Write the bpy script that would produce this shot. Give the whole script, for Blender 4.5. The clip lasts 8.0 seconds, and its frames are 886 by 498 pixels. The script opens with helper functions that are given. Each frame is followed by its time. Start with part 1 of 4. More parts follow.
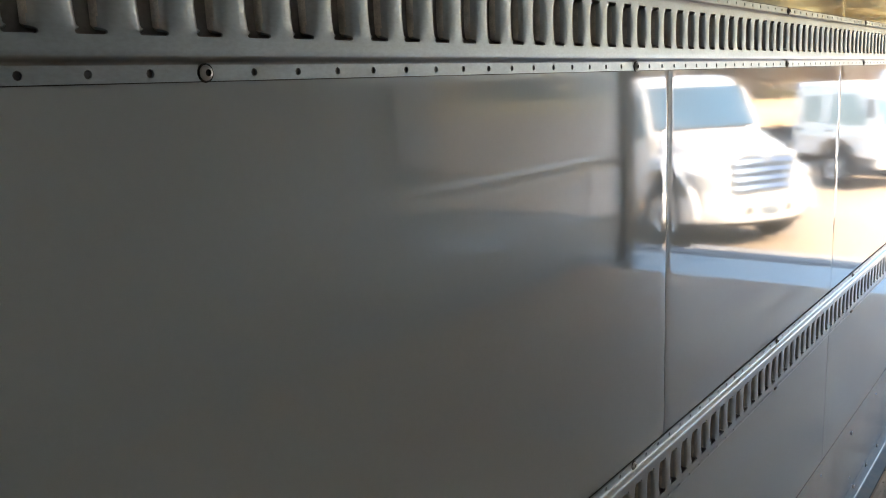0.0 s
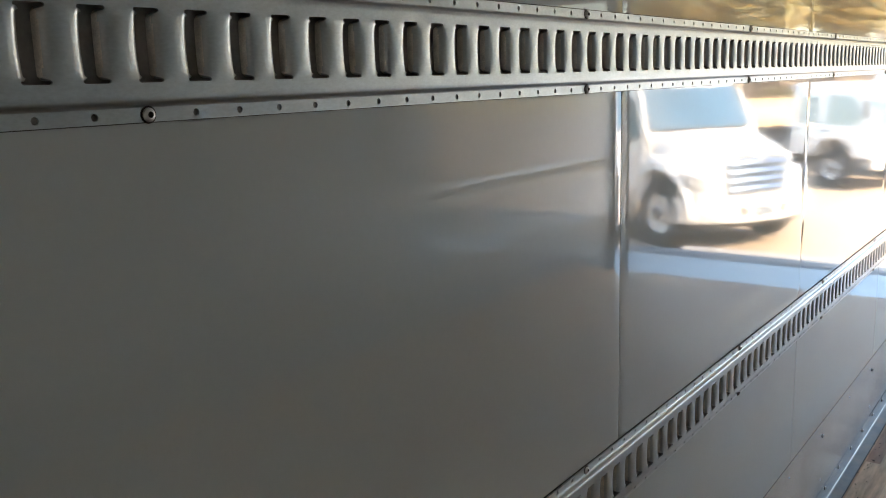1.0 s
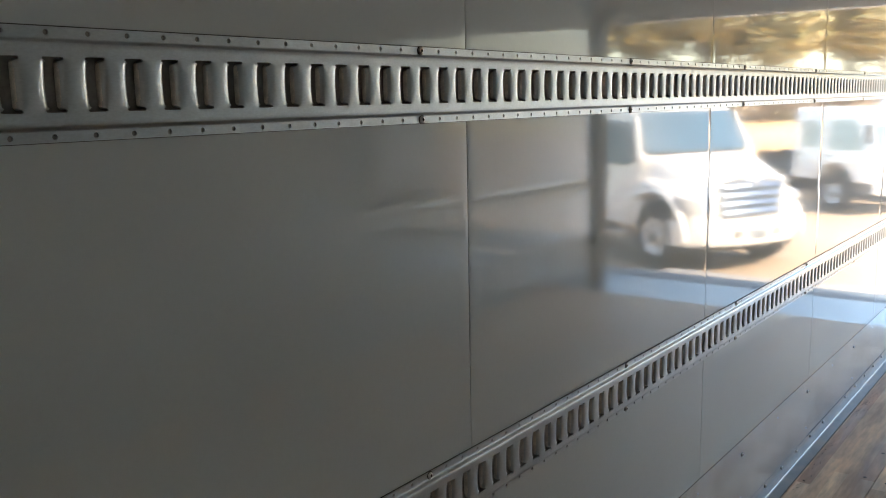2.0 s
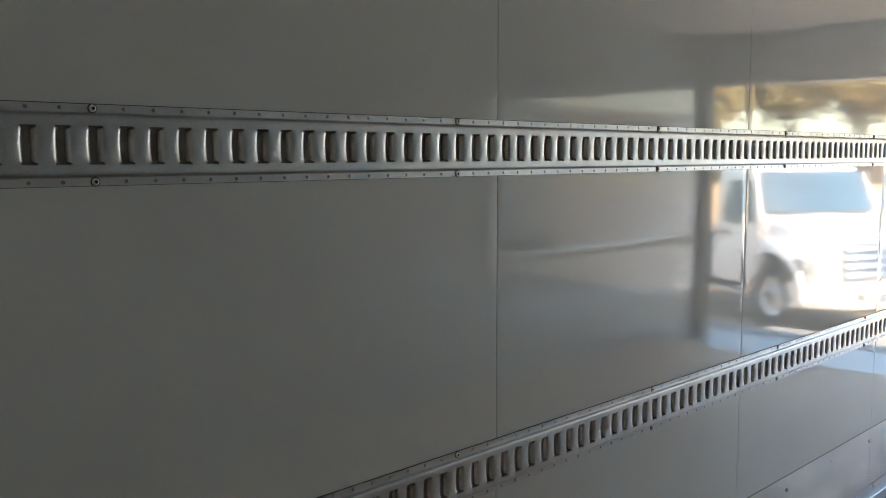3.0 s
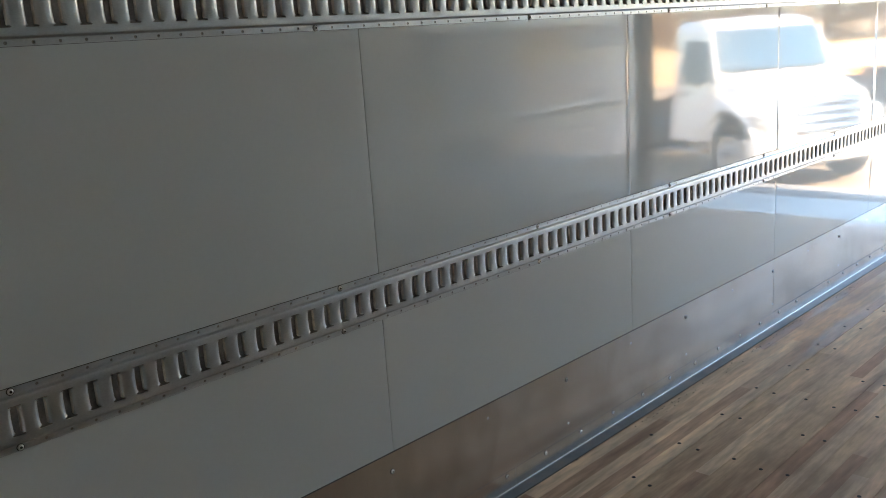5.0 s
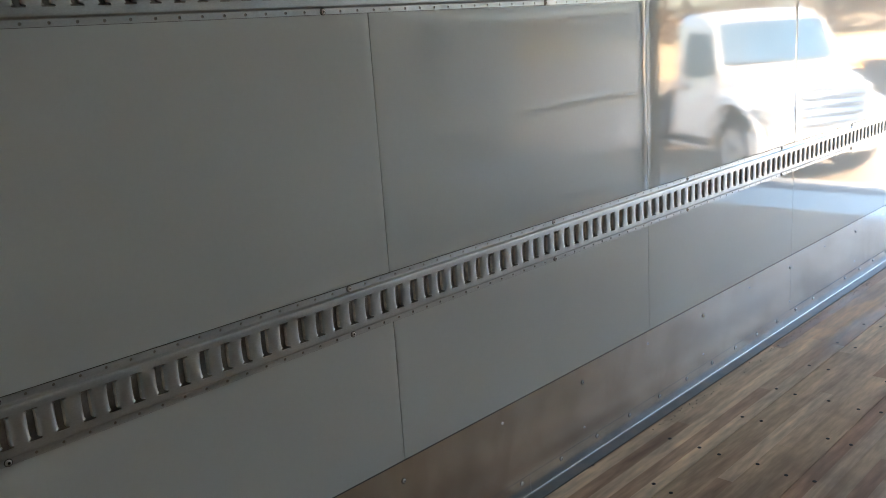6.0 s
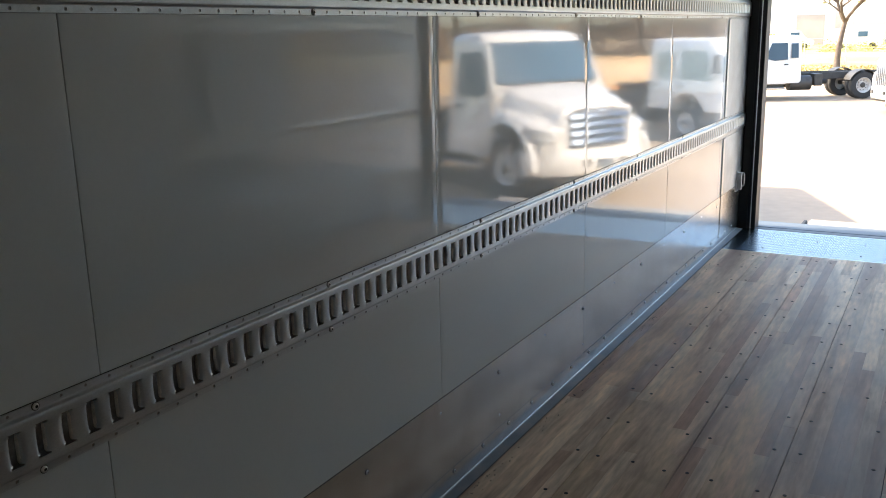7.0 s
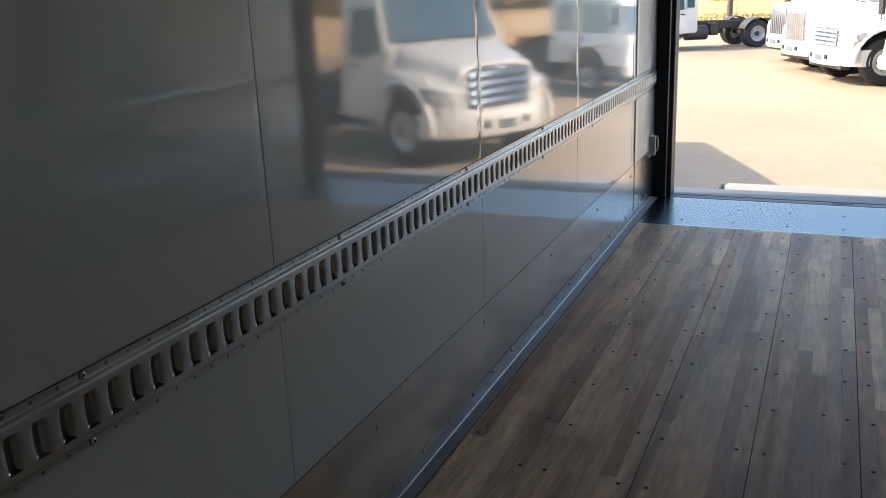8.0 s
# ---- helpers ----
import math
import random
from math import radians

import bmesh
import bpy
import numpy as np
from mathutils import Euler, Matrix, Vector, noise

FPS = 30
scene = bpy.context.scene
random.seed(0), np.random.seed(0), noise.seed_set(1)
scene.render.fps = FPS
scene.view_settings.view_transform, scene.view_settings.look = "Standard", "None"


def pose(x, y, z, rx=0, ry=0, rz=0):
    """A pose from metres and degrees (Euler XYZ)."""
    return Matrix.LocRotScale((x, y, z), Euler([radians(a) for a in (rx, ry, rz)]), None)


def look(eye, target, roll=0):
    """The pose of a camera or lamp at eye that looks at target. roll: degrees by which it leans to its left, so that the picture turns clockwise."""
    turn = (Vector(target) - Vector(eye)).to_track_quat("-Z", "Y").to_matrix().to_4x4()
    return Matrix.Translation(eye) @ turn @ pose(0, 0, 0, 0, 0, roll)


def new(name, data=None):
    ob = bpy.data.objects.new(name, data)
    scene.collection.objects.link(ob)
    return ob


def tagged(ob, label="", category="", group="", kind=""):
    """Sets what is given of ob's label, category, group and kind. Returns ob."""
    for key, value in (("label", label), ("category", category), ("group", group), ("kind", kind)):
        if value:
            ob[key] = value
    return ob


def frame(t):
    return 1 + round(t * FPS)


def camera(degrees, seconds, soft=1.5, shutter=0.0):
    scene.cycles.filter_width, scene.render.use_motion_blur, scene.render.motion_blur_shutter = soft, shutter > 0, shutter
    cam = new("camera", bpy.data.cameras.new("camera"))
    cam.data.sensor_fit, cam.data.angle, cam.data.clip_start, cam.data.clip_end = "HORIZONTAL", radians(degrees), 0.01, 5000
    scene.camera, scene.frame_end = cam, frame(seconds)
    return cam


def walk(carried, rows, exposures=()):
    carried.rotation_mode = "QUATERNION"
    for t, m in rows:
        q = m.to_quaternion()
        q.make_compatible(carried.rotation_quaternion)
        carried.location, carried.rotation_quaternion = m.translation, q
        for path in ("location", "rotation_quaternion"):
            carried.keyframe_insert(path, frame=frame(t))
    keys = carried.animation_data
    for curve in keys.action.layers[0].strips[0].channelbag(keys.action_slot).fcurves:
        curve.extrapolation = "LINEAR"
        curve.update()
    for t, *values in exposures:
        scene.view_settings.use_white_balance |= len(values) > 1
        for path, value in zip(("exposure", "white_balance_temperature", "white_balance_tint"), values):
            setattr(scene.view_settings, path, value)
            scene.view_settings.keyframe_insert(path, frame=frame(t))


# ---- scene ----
import collections

cam = camera(52.9, 8.0, soft=1.0)

PATH = [
    (0, (0.569, -1.279, 1.464), (-0.593, 0.307, 1.096), -2.0),
    (0.3, (0.583, -1.284, 1.472), (-0.572, 0.304, 1.094), -1.9),
    (0.5, (0.597, -1.294, 1.483), (-0.562, 0.293, 1.112), -2.0),
    (0.8, (0.625, -1.301, 1.498), (-0.536, 0.284, 1.124), -1.9),
    (1, (0.656, -1.285, 1.5), (-0.506, 0.3, 1.125), -1.7),
    (1.2, (0.710, -1.265, 1.503), (-0.449, 0.320, 1.123), -1.6),
    (1.5, (0.823, -1.224, 1.515), (-0.36, 0.347, 1.149), -1.3),
    (1.7, (0.878, -1.173, 1.508), (-0.31, 0.395, 1.15), -1.3),
    (2.8, (1.266, -1.383, 1.523), (-0.039, 0.121, 1.334), -0.7),
    (3, (1.391, -1.408, 1.518), (-0.028, -0.014, 1.309), -0.1),
    (3.2, (1.516, -1.399, 1.493), (0.042, -0.075, 1.214), 0.1),
    (3.5, (1.647, -1.376, 1.462), (0.188, -0.065, 1.068), -1.8),
    (4, (1.729, -1.356, 1.44), (0.314, -0.015, 0.991), -3.1),
    (4.2, (1.741, -1.354, 1.417), (0.362, 0.022, 0.965), -4.1),
    (5.5, (1.686, -1.362, 1.449), (0.321, 0.023, 0.982), -3.8),
    (6, (1.602, -1.298, 1.418), (0.24, 0.088, 0.944), -3.9),
    (6.5, (1.379, -1.159, 1.427), (0.109, 0.31, 0.949), -3.1),
    (6.7, (1.317, -1.057, 1.435), (0.171, 0.507, 0.944), -2.0),
    (7, (1.285, -0.859, 1.424), (0.318, 0.828, 0.953), -1.4),
    (7.2, (1.276, -0.696, 1.425), (0.354, 1.016, 0.959), -1.7),
    (7.5, (1.203, -0.483, 1.425), (0.338, 1.249, 0.924), -1.7),
    (8, (1.045, -0.131, 1.398), (0.27, 1.623, 0.83), -2.4),
]
EXPOSURES = [(0, 3.05, 6990, 9), (0.5, 3.05, 7070, 9), (1, 3.25, 7140, 9), (1.5, 3.13, 7160, 9), (2.8, 3.24, 7090, 9), (3.1, 3.45, 6930, 9), (3.5, 3.99, 6800, 9), (4.2, 3.58, 6820, 9), (5.5, 3.58, 6990, 9), (6.3, 3.54, 6990, 9), (6.7, 3.07, 6990, 9), (7, 2.36, 6900, 9), (7.2, 1.98, 6950, 9), (7.5, 1.62, 6980, 9), (8, 1.67, 6840, 9)]
walk(cam, [(t, look(eye, target, roll)) for t, eye, target, roll in PATH], EXPOSURES)

# ---- world, sun, exposure ----
SUN_DIR = Vector((0.76, 0.08, -0.64)).normalized()
world = bpy.data.worlds.new("world")
scene.world = world
world.use_nodes = True
wn = world.node_tree
sky = wn.nodes.new("ShaderNodeTexSky")
sky.sky_type = "NISHITA"
sky.sun_disc = False
sky.sun_elevation = math.asin(-SUN_DIR.z)
sky.sun_rotation = math.atan2(-SUN_DIR.x, -SUN_DIR.y)
sky.dust_density = 2.0
wn.links.new(sky.outputs[0], wn.nodes["Background"].inputs[0])
wn.nodes["Background"].inputs[1].default_value = 0.205
sun_data = bpy.data.lights.new("sun", "SUN")
sun_data.energy, sun_data.angle, sun_data.color = 3.35, radians(0.5), (1.0, 0.85, 0.68)
sun = new("sun", sun_data)
sun.matrix_world = Matrix.Translation((-60, -8, 50)) @ SUN_DIR.to_track_quat("-Z", "Y").to_matrix().to_4x4()

# ---- sizes ----
W = 2.66            # inside width
Y0, Y1 = -2.30, 5.72  # bulkhead, rear frame
H = 2.51            # ceiling
GZ = -1.05          # yard below the floor
BOLT = 0.8128
PITCH = 0.0508
SEAM, PANEL = 0.137, 1.2192
BOARD = 0.3015


# ---- materials ----
def mat(name, base, rough=0.5, metal=0.0, ior=1.5, var=0.12, scale=6.0, stretch=(1, 1, 1), bump=0.0, bump_scale=200.0,
        rough_var=0.05, coat=0.0, tint=None, fine=0.06, fine_scale=90.0, rnd=None, dirt=None, smear=None):
    """A surface with variation at two scales; rnd: 'object' or 'island' spreads its tone piece by piece."""
    m = bpy.data.materials.new(name)
    m.use_nodes = True
    nt = m.node_tree
    b = nt.nodes["Principled BSDF"]
    pos = nt.nodes.new("ShaderNodeNewGeometry")
    mp = nt.nodes.new("ShaderNodeMapping")
    mp.inputs["Scale"].default_value = stretch
    nt.links.new(pos.outputs["Position"], mp.inputs[0])

    def noise_node(s, detail):
        n = nt.nodes.new("ShaderNodeTexNoise")
        n.inputs["Scale"].default_value = s
        n.inputs["Detail"].default_value = detail
        nt.links.new(mp.outputs[0], n.inputs["Vector"])
        return n

    def mix(kind, fac, a, bb):
        x = nt.nodes.new("ShaderNodeMix")
        x.data_type, x.blend_type = "RGBA", kind
        for sock, v in ((x.inputs[0], fac), (x.inputs[6], a), (x.inputs[7], bb)):
            if hasattr(v, "is_linked"):
                nt.links.new(v, sock)
            elif isinstance(v, (int, float)):
                sock.default_value = v
            else:
                sock.default_value = (*v, 1)
        return x.outputs[2]

    big, small = noise_node(scale, 4), noise_node(fine_scale, 3)
    lo = tuple(c * (1 - var) for c in base)
    hi = tuple(min(1, c * (1 + var)) for c in (tint or base))
    ramp = nt.nodes.new("ShaderNodeMapRange")
    ramp.inputs[1].default_value, ramp.inputs[2].default_value = 0.3, 0.7
    nt.links.new(big.outputs[0], ramp.inputs[0])
    col = mix("MIX", ramp.outputs[0], lo, hi)
    r2 = nt.nodes.new("ShaderNodeMapRange")
    r2.inputs[3].default_value, r2.inputs[4].default_value = 1 - 2 * fine, 1 + 2 * fine
    nt.links.new(small.outputs[0], r2.inputs[0])
    comb = nt.nodes.new("ShaderNodeCombineColor")
    for i in range(3):
        nt.links.new(r2.outputs[0], comb.inputs[i])
    col = mix("MULTIPLY", 1.0, col, comb.outputs[0])
    if rnd:
        src = nt.nodes.new("ShaderNodeObjectInfo").outputs["Random"] if rnd[0] == "object" else pos.outputs["Random Per Island"]
        cr = nt.nodes.new("ShaderNodeValToRGB")
        tones = rnd[1]
        cr.color_ramp.interpolation = "CONSTANT"
        while len(cr.color_ramp.elements) < len(tones):
            cr.color_ramp.elements.new(0.5)
        for i, (e, c) in enumerate(zip(cr.color_ramp.elements, tones)):
            e.position, e.color = i / len(tones), (*c, 1)
        nt.links.new(src, cr.inputs[0])
        col = mix("MULTIPLY", 1.0, col, cr.outputs[0])
    if dirt:
        dn = nt.nodes.new("ShaderNodeTexNoise")
        dn.inputs["Scale"].default_value, dn.inputs["Detail"].default_value = dirt[0], 6
        nt.links.new(pos.outputs["Position"], dn.inputs["Vector"])
        dr = nt.nodes.new("ShaderNodeMapRange")
        dr.inputs[1].default_value, dr.inputs[2].default_value = dirt[1] - 0.06, dirt[1] + 0.16
        dr.inputs[4].default_value = dirt[3]
        nt.links.new(dn.outputs[0], dr.inputs[0])
        col = mix("MIX", dr.outputs[0], col, dirt[2])
    if smear:
        sm = nt.nodes.new("ShaderNodeMapping")
        sm.inputs["Scale"].default_value = smear[0]
        nt.links.new(pos.outputs["Position"], sm.inputs[0])
        sn = nt.nodes.new("ShaderNodeTexNoise")
        sn.inputs["Scale"].default_value, sn.inputs["Detail"].default_value, sn.inputs["Distortion"].default_value = 1.0, 5, 0.6
        nt.links.new(sm.outputs[0], sn.inputs["Vector"])
        sr = nt.nodes.new("ShaderNodeMapRange")
        sr.inputs[1].default_value, sr.inputs[2].default_value, sr.inputs[4].default_value = smear[1] - 0.03, smear[1] + 0.14, smear[3]
        nt.links.new(sn.outputs[0], sr.inputs[0])
        col = mix("MIX", sr.outputs[0], col, smear[2])
    nt.links.new(col, b.inputs["Base Color"])
    rr = nt.nodes.new("ShaderNodeMapRange")
    rr.inputs[3].default_value, rr.inputs[4].default_value = max(0.02, rough - rough_var), rough + rough_var
    nt.links.new(big.outputs[0], rr.inputs[0])
    nt.links.new(rr.outputs[0], b.inputs["Roughness"])
    b.inputs["Metallic"].default_value = metal
    b.inputs["IOR"].default_value = ior
    b.inputs["Coat Weight"].default_value = coat
    if bump:
        bn = nt.nodes.new("ShaderNodeBump")
        bn.inputs["Strength"].default_value, bn.inputs["Distance"].default_value = bump, 0.002
        tn = noise_node(bump_scale, 3)
        nt.links.new(tn.outputs[0], bn.inputs["Height"])
        nt.links.new(bn.outputs[0], b.inputs["Normal"])
    return m


WOODS = [(0.76, 0.63, 0.52), (0.62, 0.455, 0.365), (0.81, 0.69, 0.57), (0.97, 0.88, 0.75), (0.73, 0.62, 0.495), (0.52, 0.375, 0.305), (0.79, 0.66, 0.54), (0.67, 0.525, 0.425), (0.75, 0.64, 0.505), (0.88, 0.775, 0.65)]
M_PANEL = mat("panel_gelcoat", (0.672, 0.735, 0.748), 0.042, ior=1.76, var=0.03, scale=1.2, fine=0.01, rough_var=0.012, bump=0.006, bump_scale=60, coat=0.45)
M_PANEL.node_tree.nodes["Principled BSDF"].inputs["Coat Roughness"].default_value = 0.065
M_BACK = mat("wall_backing", (0.10, 0.10, 0.10), 0.7)
M_CEIL = mat("ceiling_white", (0.80, 0.78, 0.75), 0.35, var=0.05, scale=2, dirt=(3.0, 0.68, (0.42, 0.37, 0.33), 0.5))
M_TRACK = mat("galvanised_track", (0.54, 0.585, 0.61), 0.33, 1.0, var=0.10, scale=14, stretch=(1, 0.4, 1), rough_var=0.05, fine=0.08, fine_scale=420)
M_GALV = mat("galvanised_sheet", (0.675, 0.695, 0.71), 0.23, 1.0, var=0.10, scale=2.5, rough_var=0.05, fine=0.03, fine_scale=60, dirt=(4.2, 0.56, (0.40, 0.385, 0.37), 0.4), smear=((1, 9, 2.2), 0.60, (0.40, 0.39, 0.38), 0.3))
# darker, rougher copy of galvanised_sheet for the facing wall's foot
M_GALV_DARKER = mat("darker_galvanised_sheet", (0.33, 0.34, 0.34), 0.5, 0.8, var=0.15, scale=3, rough_var=0.08, fine=0.06, fine_scale=60)
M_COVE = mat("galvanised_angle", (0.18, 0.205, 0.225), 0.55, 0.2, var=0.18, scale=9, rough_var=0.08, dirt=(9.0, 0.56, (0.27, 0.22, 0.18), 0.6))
# light tone for the floor angle's bend: its highlight put into the colour
M_BEND_GLINT = mat("bend_glint", (0.56, 0.60, 0.62), 0.42, 0.9, var=0.2, scale=30, rough_var=0.1, fine=0.15, fine_scale=200)
M_SHEAR = mat("sheared_lip", (0.72, 0.69, 0.64), 0.55, 0.3, var=0.2, scale=60, fine=0.15, fine_scale=600)
M_BOLT = mat("zinc_bolt", (0.80, 0.79, 0.77), 0.32, 0.55, var=0.1, scale=60)
# dark grey for the sealed joints and for the tracks' painted shadow lines
M_SEAL_SHADE = mat("grey_seal_and_shade", (0.07, 0.07, 0.07), 0.7, var=0.3, scale=30)
# mid-grey that puts the shade of slots and holes into colour
M_RECESS_SHADE = mat("recess_shade_grey", (0.27, 0.26, 0.245), 0.7, var=0.2, scale=20, fine=0.15, fine_scale=200)
M_DARK = mat("dark_recess", (0.016, 0.016, 0.016), 0.7)
M_WOOD = mat("floor_lamella", (0.765, 0.645, 0.525), 0.50, ior=1.28, var=0.30, scale=9, stretch=(1, 0.14, 1), fine=0.25, fine_scale=60,
             rough_var=0.14, bump=0.34, bump_scale=110, rnd=("object", WOODS), dirt=(2.4, 0.58, (0.15, 0.12, 0.10), 0.5), smear=((9, 0.65, 1), 0.53, (0.17, 0.092, 0.068), 0.66))
M_WOOD_FAR = mat("floor_lamella_rest", (0.765, 0.645, 0.525), 0.50, ior=1.28, var=0.30, scale=9, stretch=(1, 0.14, 1), fine=0.25, fine_scale=60,
                 rough_var=0.14, bump=0.34, bump_scale=110, rnd=("island", WOODS), dirt=(2.4, 0.58, (0.15, 0.12, 0.10), 0.5), smear=((9, 0.65, 1), 0.53, (0.17, 0.092, 0.068), 0.66))
M_TREAD = mat("tread_plate", (0.11, 0.16, 0.20), 0.24, 1.0, var=0.12, scale=5, rough_var=0.08, dirt=(9.0, 0.64, (0.25, 0.23, 0.2), 0.5))
M_SILL = mat("sill_steel", (0.085, 0.105, 0.125), 0.55, 0.2, var=0.12, scale=5)
M_BLACK = mat("black_paint", (0.010, 0.010, 0.010), 0.48, var=0.2, scale=7)
M_ALU = mat("aluminium", (0.66, 0.66, 0.65), 0.3, 1.0, var=0.08, scale=8)
M_TRIM = mat("brushed_trim", (0.52, 0.545, 0.565), 0.40, 0.9, var=0.10, scale=9, rough_var=0.1)
M_LATCH = mat("zinc_latch", (0.62, 0.62, 0.61), 0.42, 0.7, var=0.1, scale=30)
M_STEP = mat("painted_step", (0.28, 0.255, 0.225), 0.55, var=0.12, scale=6, dirt=(6, 0.6, (0.2, 0.18, 0.15), 0.5))
M_YARD = mat("sandy_concrete", (0.285, 0.217, 0.150), 0.85, var=0.10, scale=0.35, fine=0.08, fine_scale=6, dirt=(0.22, 0.58, (0.24, 0.176, 0.118), 0.6), bump=0.2, bump_scale=30)
M_GRASS = mat("dry_grass", (0.42, 0.31, 0.12), 0.9, var=0.25, scale=0.2, fine=0.2, fine_scale=5, dirt=(0.10, 0.54, (0.24, 0.26, 0.06), 0.8))
M_BANK = mat("dry_bank", (0.50, 0.355, 0.20), 0.9, var=0.16, scale=0.25, stretch=(0.3, 0.3, 3), fine=0.12, fine_scale=5, dirt=(0.15, 0.62, (0.36, 0.25, 0.14), 0.6))
M_PAINT = mat("white_truck_paint", (0.61, 0.60, 0.58), 0.22, var=0.03, scale=2, coat=0.6, fine=0.01)
M_TYRE = mat("tyre_rubber", (0.022, 0.022, 0.022), 0.8, var=0.2, scale=9)
M_RIM = mat("white_steel_rim", (0.52, 0.51, 0.49), 0.4, var=0.08, scale=8, dirt=(9, 0.58, (0.3, 0.25, 0.2), 0.5))
# the base colour carries some blue of the reflected sky
M_GLASS = mat("cab_glass", (0.045, 0.095, 0.145), 0.05, var=0.1, scale=2, fine=0.0)
M_CHROME = mat("chrome", (0.56, 0.61, 0.68), 0.16, 1.0, var=0.05)
M_GRILLE = mat("grille_grey", (0.22, 0.27, 0.33), 0.35, 0.7, var=0.1)
M_BAR = mat("smoked_chrome", (0.13, 0.165, 0.22), 0.28, 1.0, var=0.08)
M_LAMP = mat("lamp_lens", (0.34, 0.35, 0.36), 0.12, var=0.1, coat=0.5)
M_AMBER = mat("amber_lens", (0.7, 0.25, 0.03), 0.2)
M_FRAME = mat("chassis_black", (0.035, 0.033, 0.03), 0.55, var=0.3, scale=6)
M_BARK = mat("bark", (0.10, 0.076, 0.06), 0.9, var=0.3, scale=5, fine=0.2)
M_LEAF = mat("autumn_leaves", (0.27, 0.235, 0.135), 0.7, var=0.3, scale=0.6, tint=(0.36, 0.31, 0.18), rnd=("island", [(0.8, 0.88, 0.75), (1, 1, 1), (1.12, 1.04, 0.8)]))
M_HEDGE = mat("hedge_leaves", (0.30, 0.29, 0.10), 0.8, var=0.25, scale=0.6, rnd=("island", [(0.85, 0.9, 0.75), (1.1, 1.05, 0.9)]))
M_SCRUB = mat("dry_scrub", (0.46, 0.34, 0.26), 0.85, var=0.3, scale=0.5, rnd=("island", [(0.8, 0.85, 0.85), (1.15, 1.1, 1.0)]))
M_PANE = mat("dark_cab_glass", (0.02, 0.035, 0.045), 0.05, var=0.1, scale=2, fine=0.0)
M_PALE = mat("pale_cab_glass", (0.24, 0.28, 0.26), 0.08, var=0.15, scale=2, fine=0.0)
M_HALL = mat("hall_cladding", (0.66, 0.65, 0.63), 0.6, var=0.06, scale=0.3)
M_HALL2 = mat("hall_tan", (0.46, 0.34, 0.22), 0.7, var=0.08, scale=0.3)
M_ROOF = mat("hall_roof", (0.34, 0.31, 0.29), 0.7, var=0.1, scale=0.4)
M_POST = mat("fence_post", (0.45, 0.42, 0.38), 0.6, var=0.1)


# ---- mesh helpers ----
def part(name, bm, material, parent=None, label="", smooth=False, m=None):
    if isinstance(bm, bpy.types.Mesh):
        me = bm
    else:
        me = bpy.data.meshes.new(name)
        bm.normal_update()
        bm.to_mesh(me)
        bm.free()
        me.materials.append(material)
        if smooth:
            me.polygons.foreach_set("use_smooth", [True] * len(me.polygons))
            me.set_sharp_from_angle(angle=radians(smooth if smooth is not True else 40))
    ob = new(name, me)
    if parent:
        ob.parent = parent
    if m is not None:
        ob.matrix_basis = m
    if label:
        ob["label"] = label
    return ob


def empty(name, m=None):
    ob = new(name)
    ob.empty_display_size = 0.1
    if m is not None:
        ob.matrix_basis = m
    return ob


def box(bm, x0, x1, y0, y1, z0, z1, bevel=0.0, seg=1):
    vs = [bm.verts.new((x, y, z)) for x in (x0, x1) for y in (y0, y1) for z in (z0, z1)]
    fs = [bm.faces.new([vs[i] for i in f]) for f in ((0, 1, 3, 2), (4, 6, 7, 5), (0, 4, 5, 1), (2, 3, 7, 6), (0, 2, 6, 4), (1, 5, 7, 3))]
    if bevel:
        es = list({e for f in fs for e in f.edges})
        bmesh.ops.bevel(bm, geom=es, offset=bevel, segments=seg, affect="EDGES", profile=0.5)
    return bm


def boxes(*rows, bevel=0.0):
    bm = bmesh.new()
    for r in rows:
        box(bm, *r, bevel=bevel)
    return bm


def lathe(bm, profile, m=Matrix(), n=16, cap=True):
    """Turns a profile of (radius, height) round z."""
    rings = []
    for r, h in profile:
        rings.append([bm.verts.new(m @ Vector((r * math.cos(2 * math.pi * i / n), r * math.sin(2 * math.pi * i / n), h))) for i in range(n)])
    for a, b in zip(rings, rings[1:]):
        for i in range(n):
            bm.faces.new((a[i], a[(i + 1) % n], b[(i + 1) % n], b[i]))
    if cap:
        bm.faces.new(list(reversed(rings[0])))
        bm.faces.new(rings[-1])
    return bm


def tube(bm, pts, radii, n=7):
    rings = []
    for i, (p, r) in enumerate(zip(pts, radii)):
        d = (Vector(pts[min(i + 1, len(pts) - 1)]) - Vector(pts[max(i - 1, 0)])).normalized()
        q = d.to_track_quat("Z", "Y")
        rings.append([bm.verts.new(Vector(p) + q @ Vector((r * math.cos(2 * math.pi * k / n), r * math.sin(2 * math.pi * k / n), 0))) for k in range(n)])
    for a, b in zip(rings, rings[1:]):
        for i in range(n):
            bm.faces.new((a[i], a[(i + 1) % n], b[(i + 1) % n], b[i]))
    bm.faces.new(list(reversed(rings[0])))
    bm.faces.new(rings[-1])


def loft(bm, rings, close=True):
    vs = [[bm.verts.new(p) for p in ring] for ring in rings]
    n = len(vs[0])
    for a, b in zip(vs, vs[1:]):
        for i in range(n if close else n - 1):
            bm.faces.new((a[i], a[(i + 1) % n], b[(i + 1) % n], b[i]))
    if close:
        bm.faces.new(list(reversed(vs[0])))
        bm.faces.new(vs[-1])


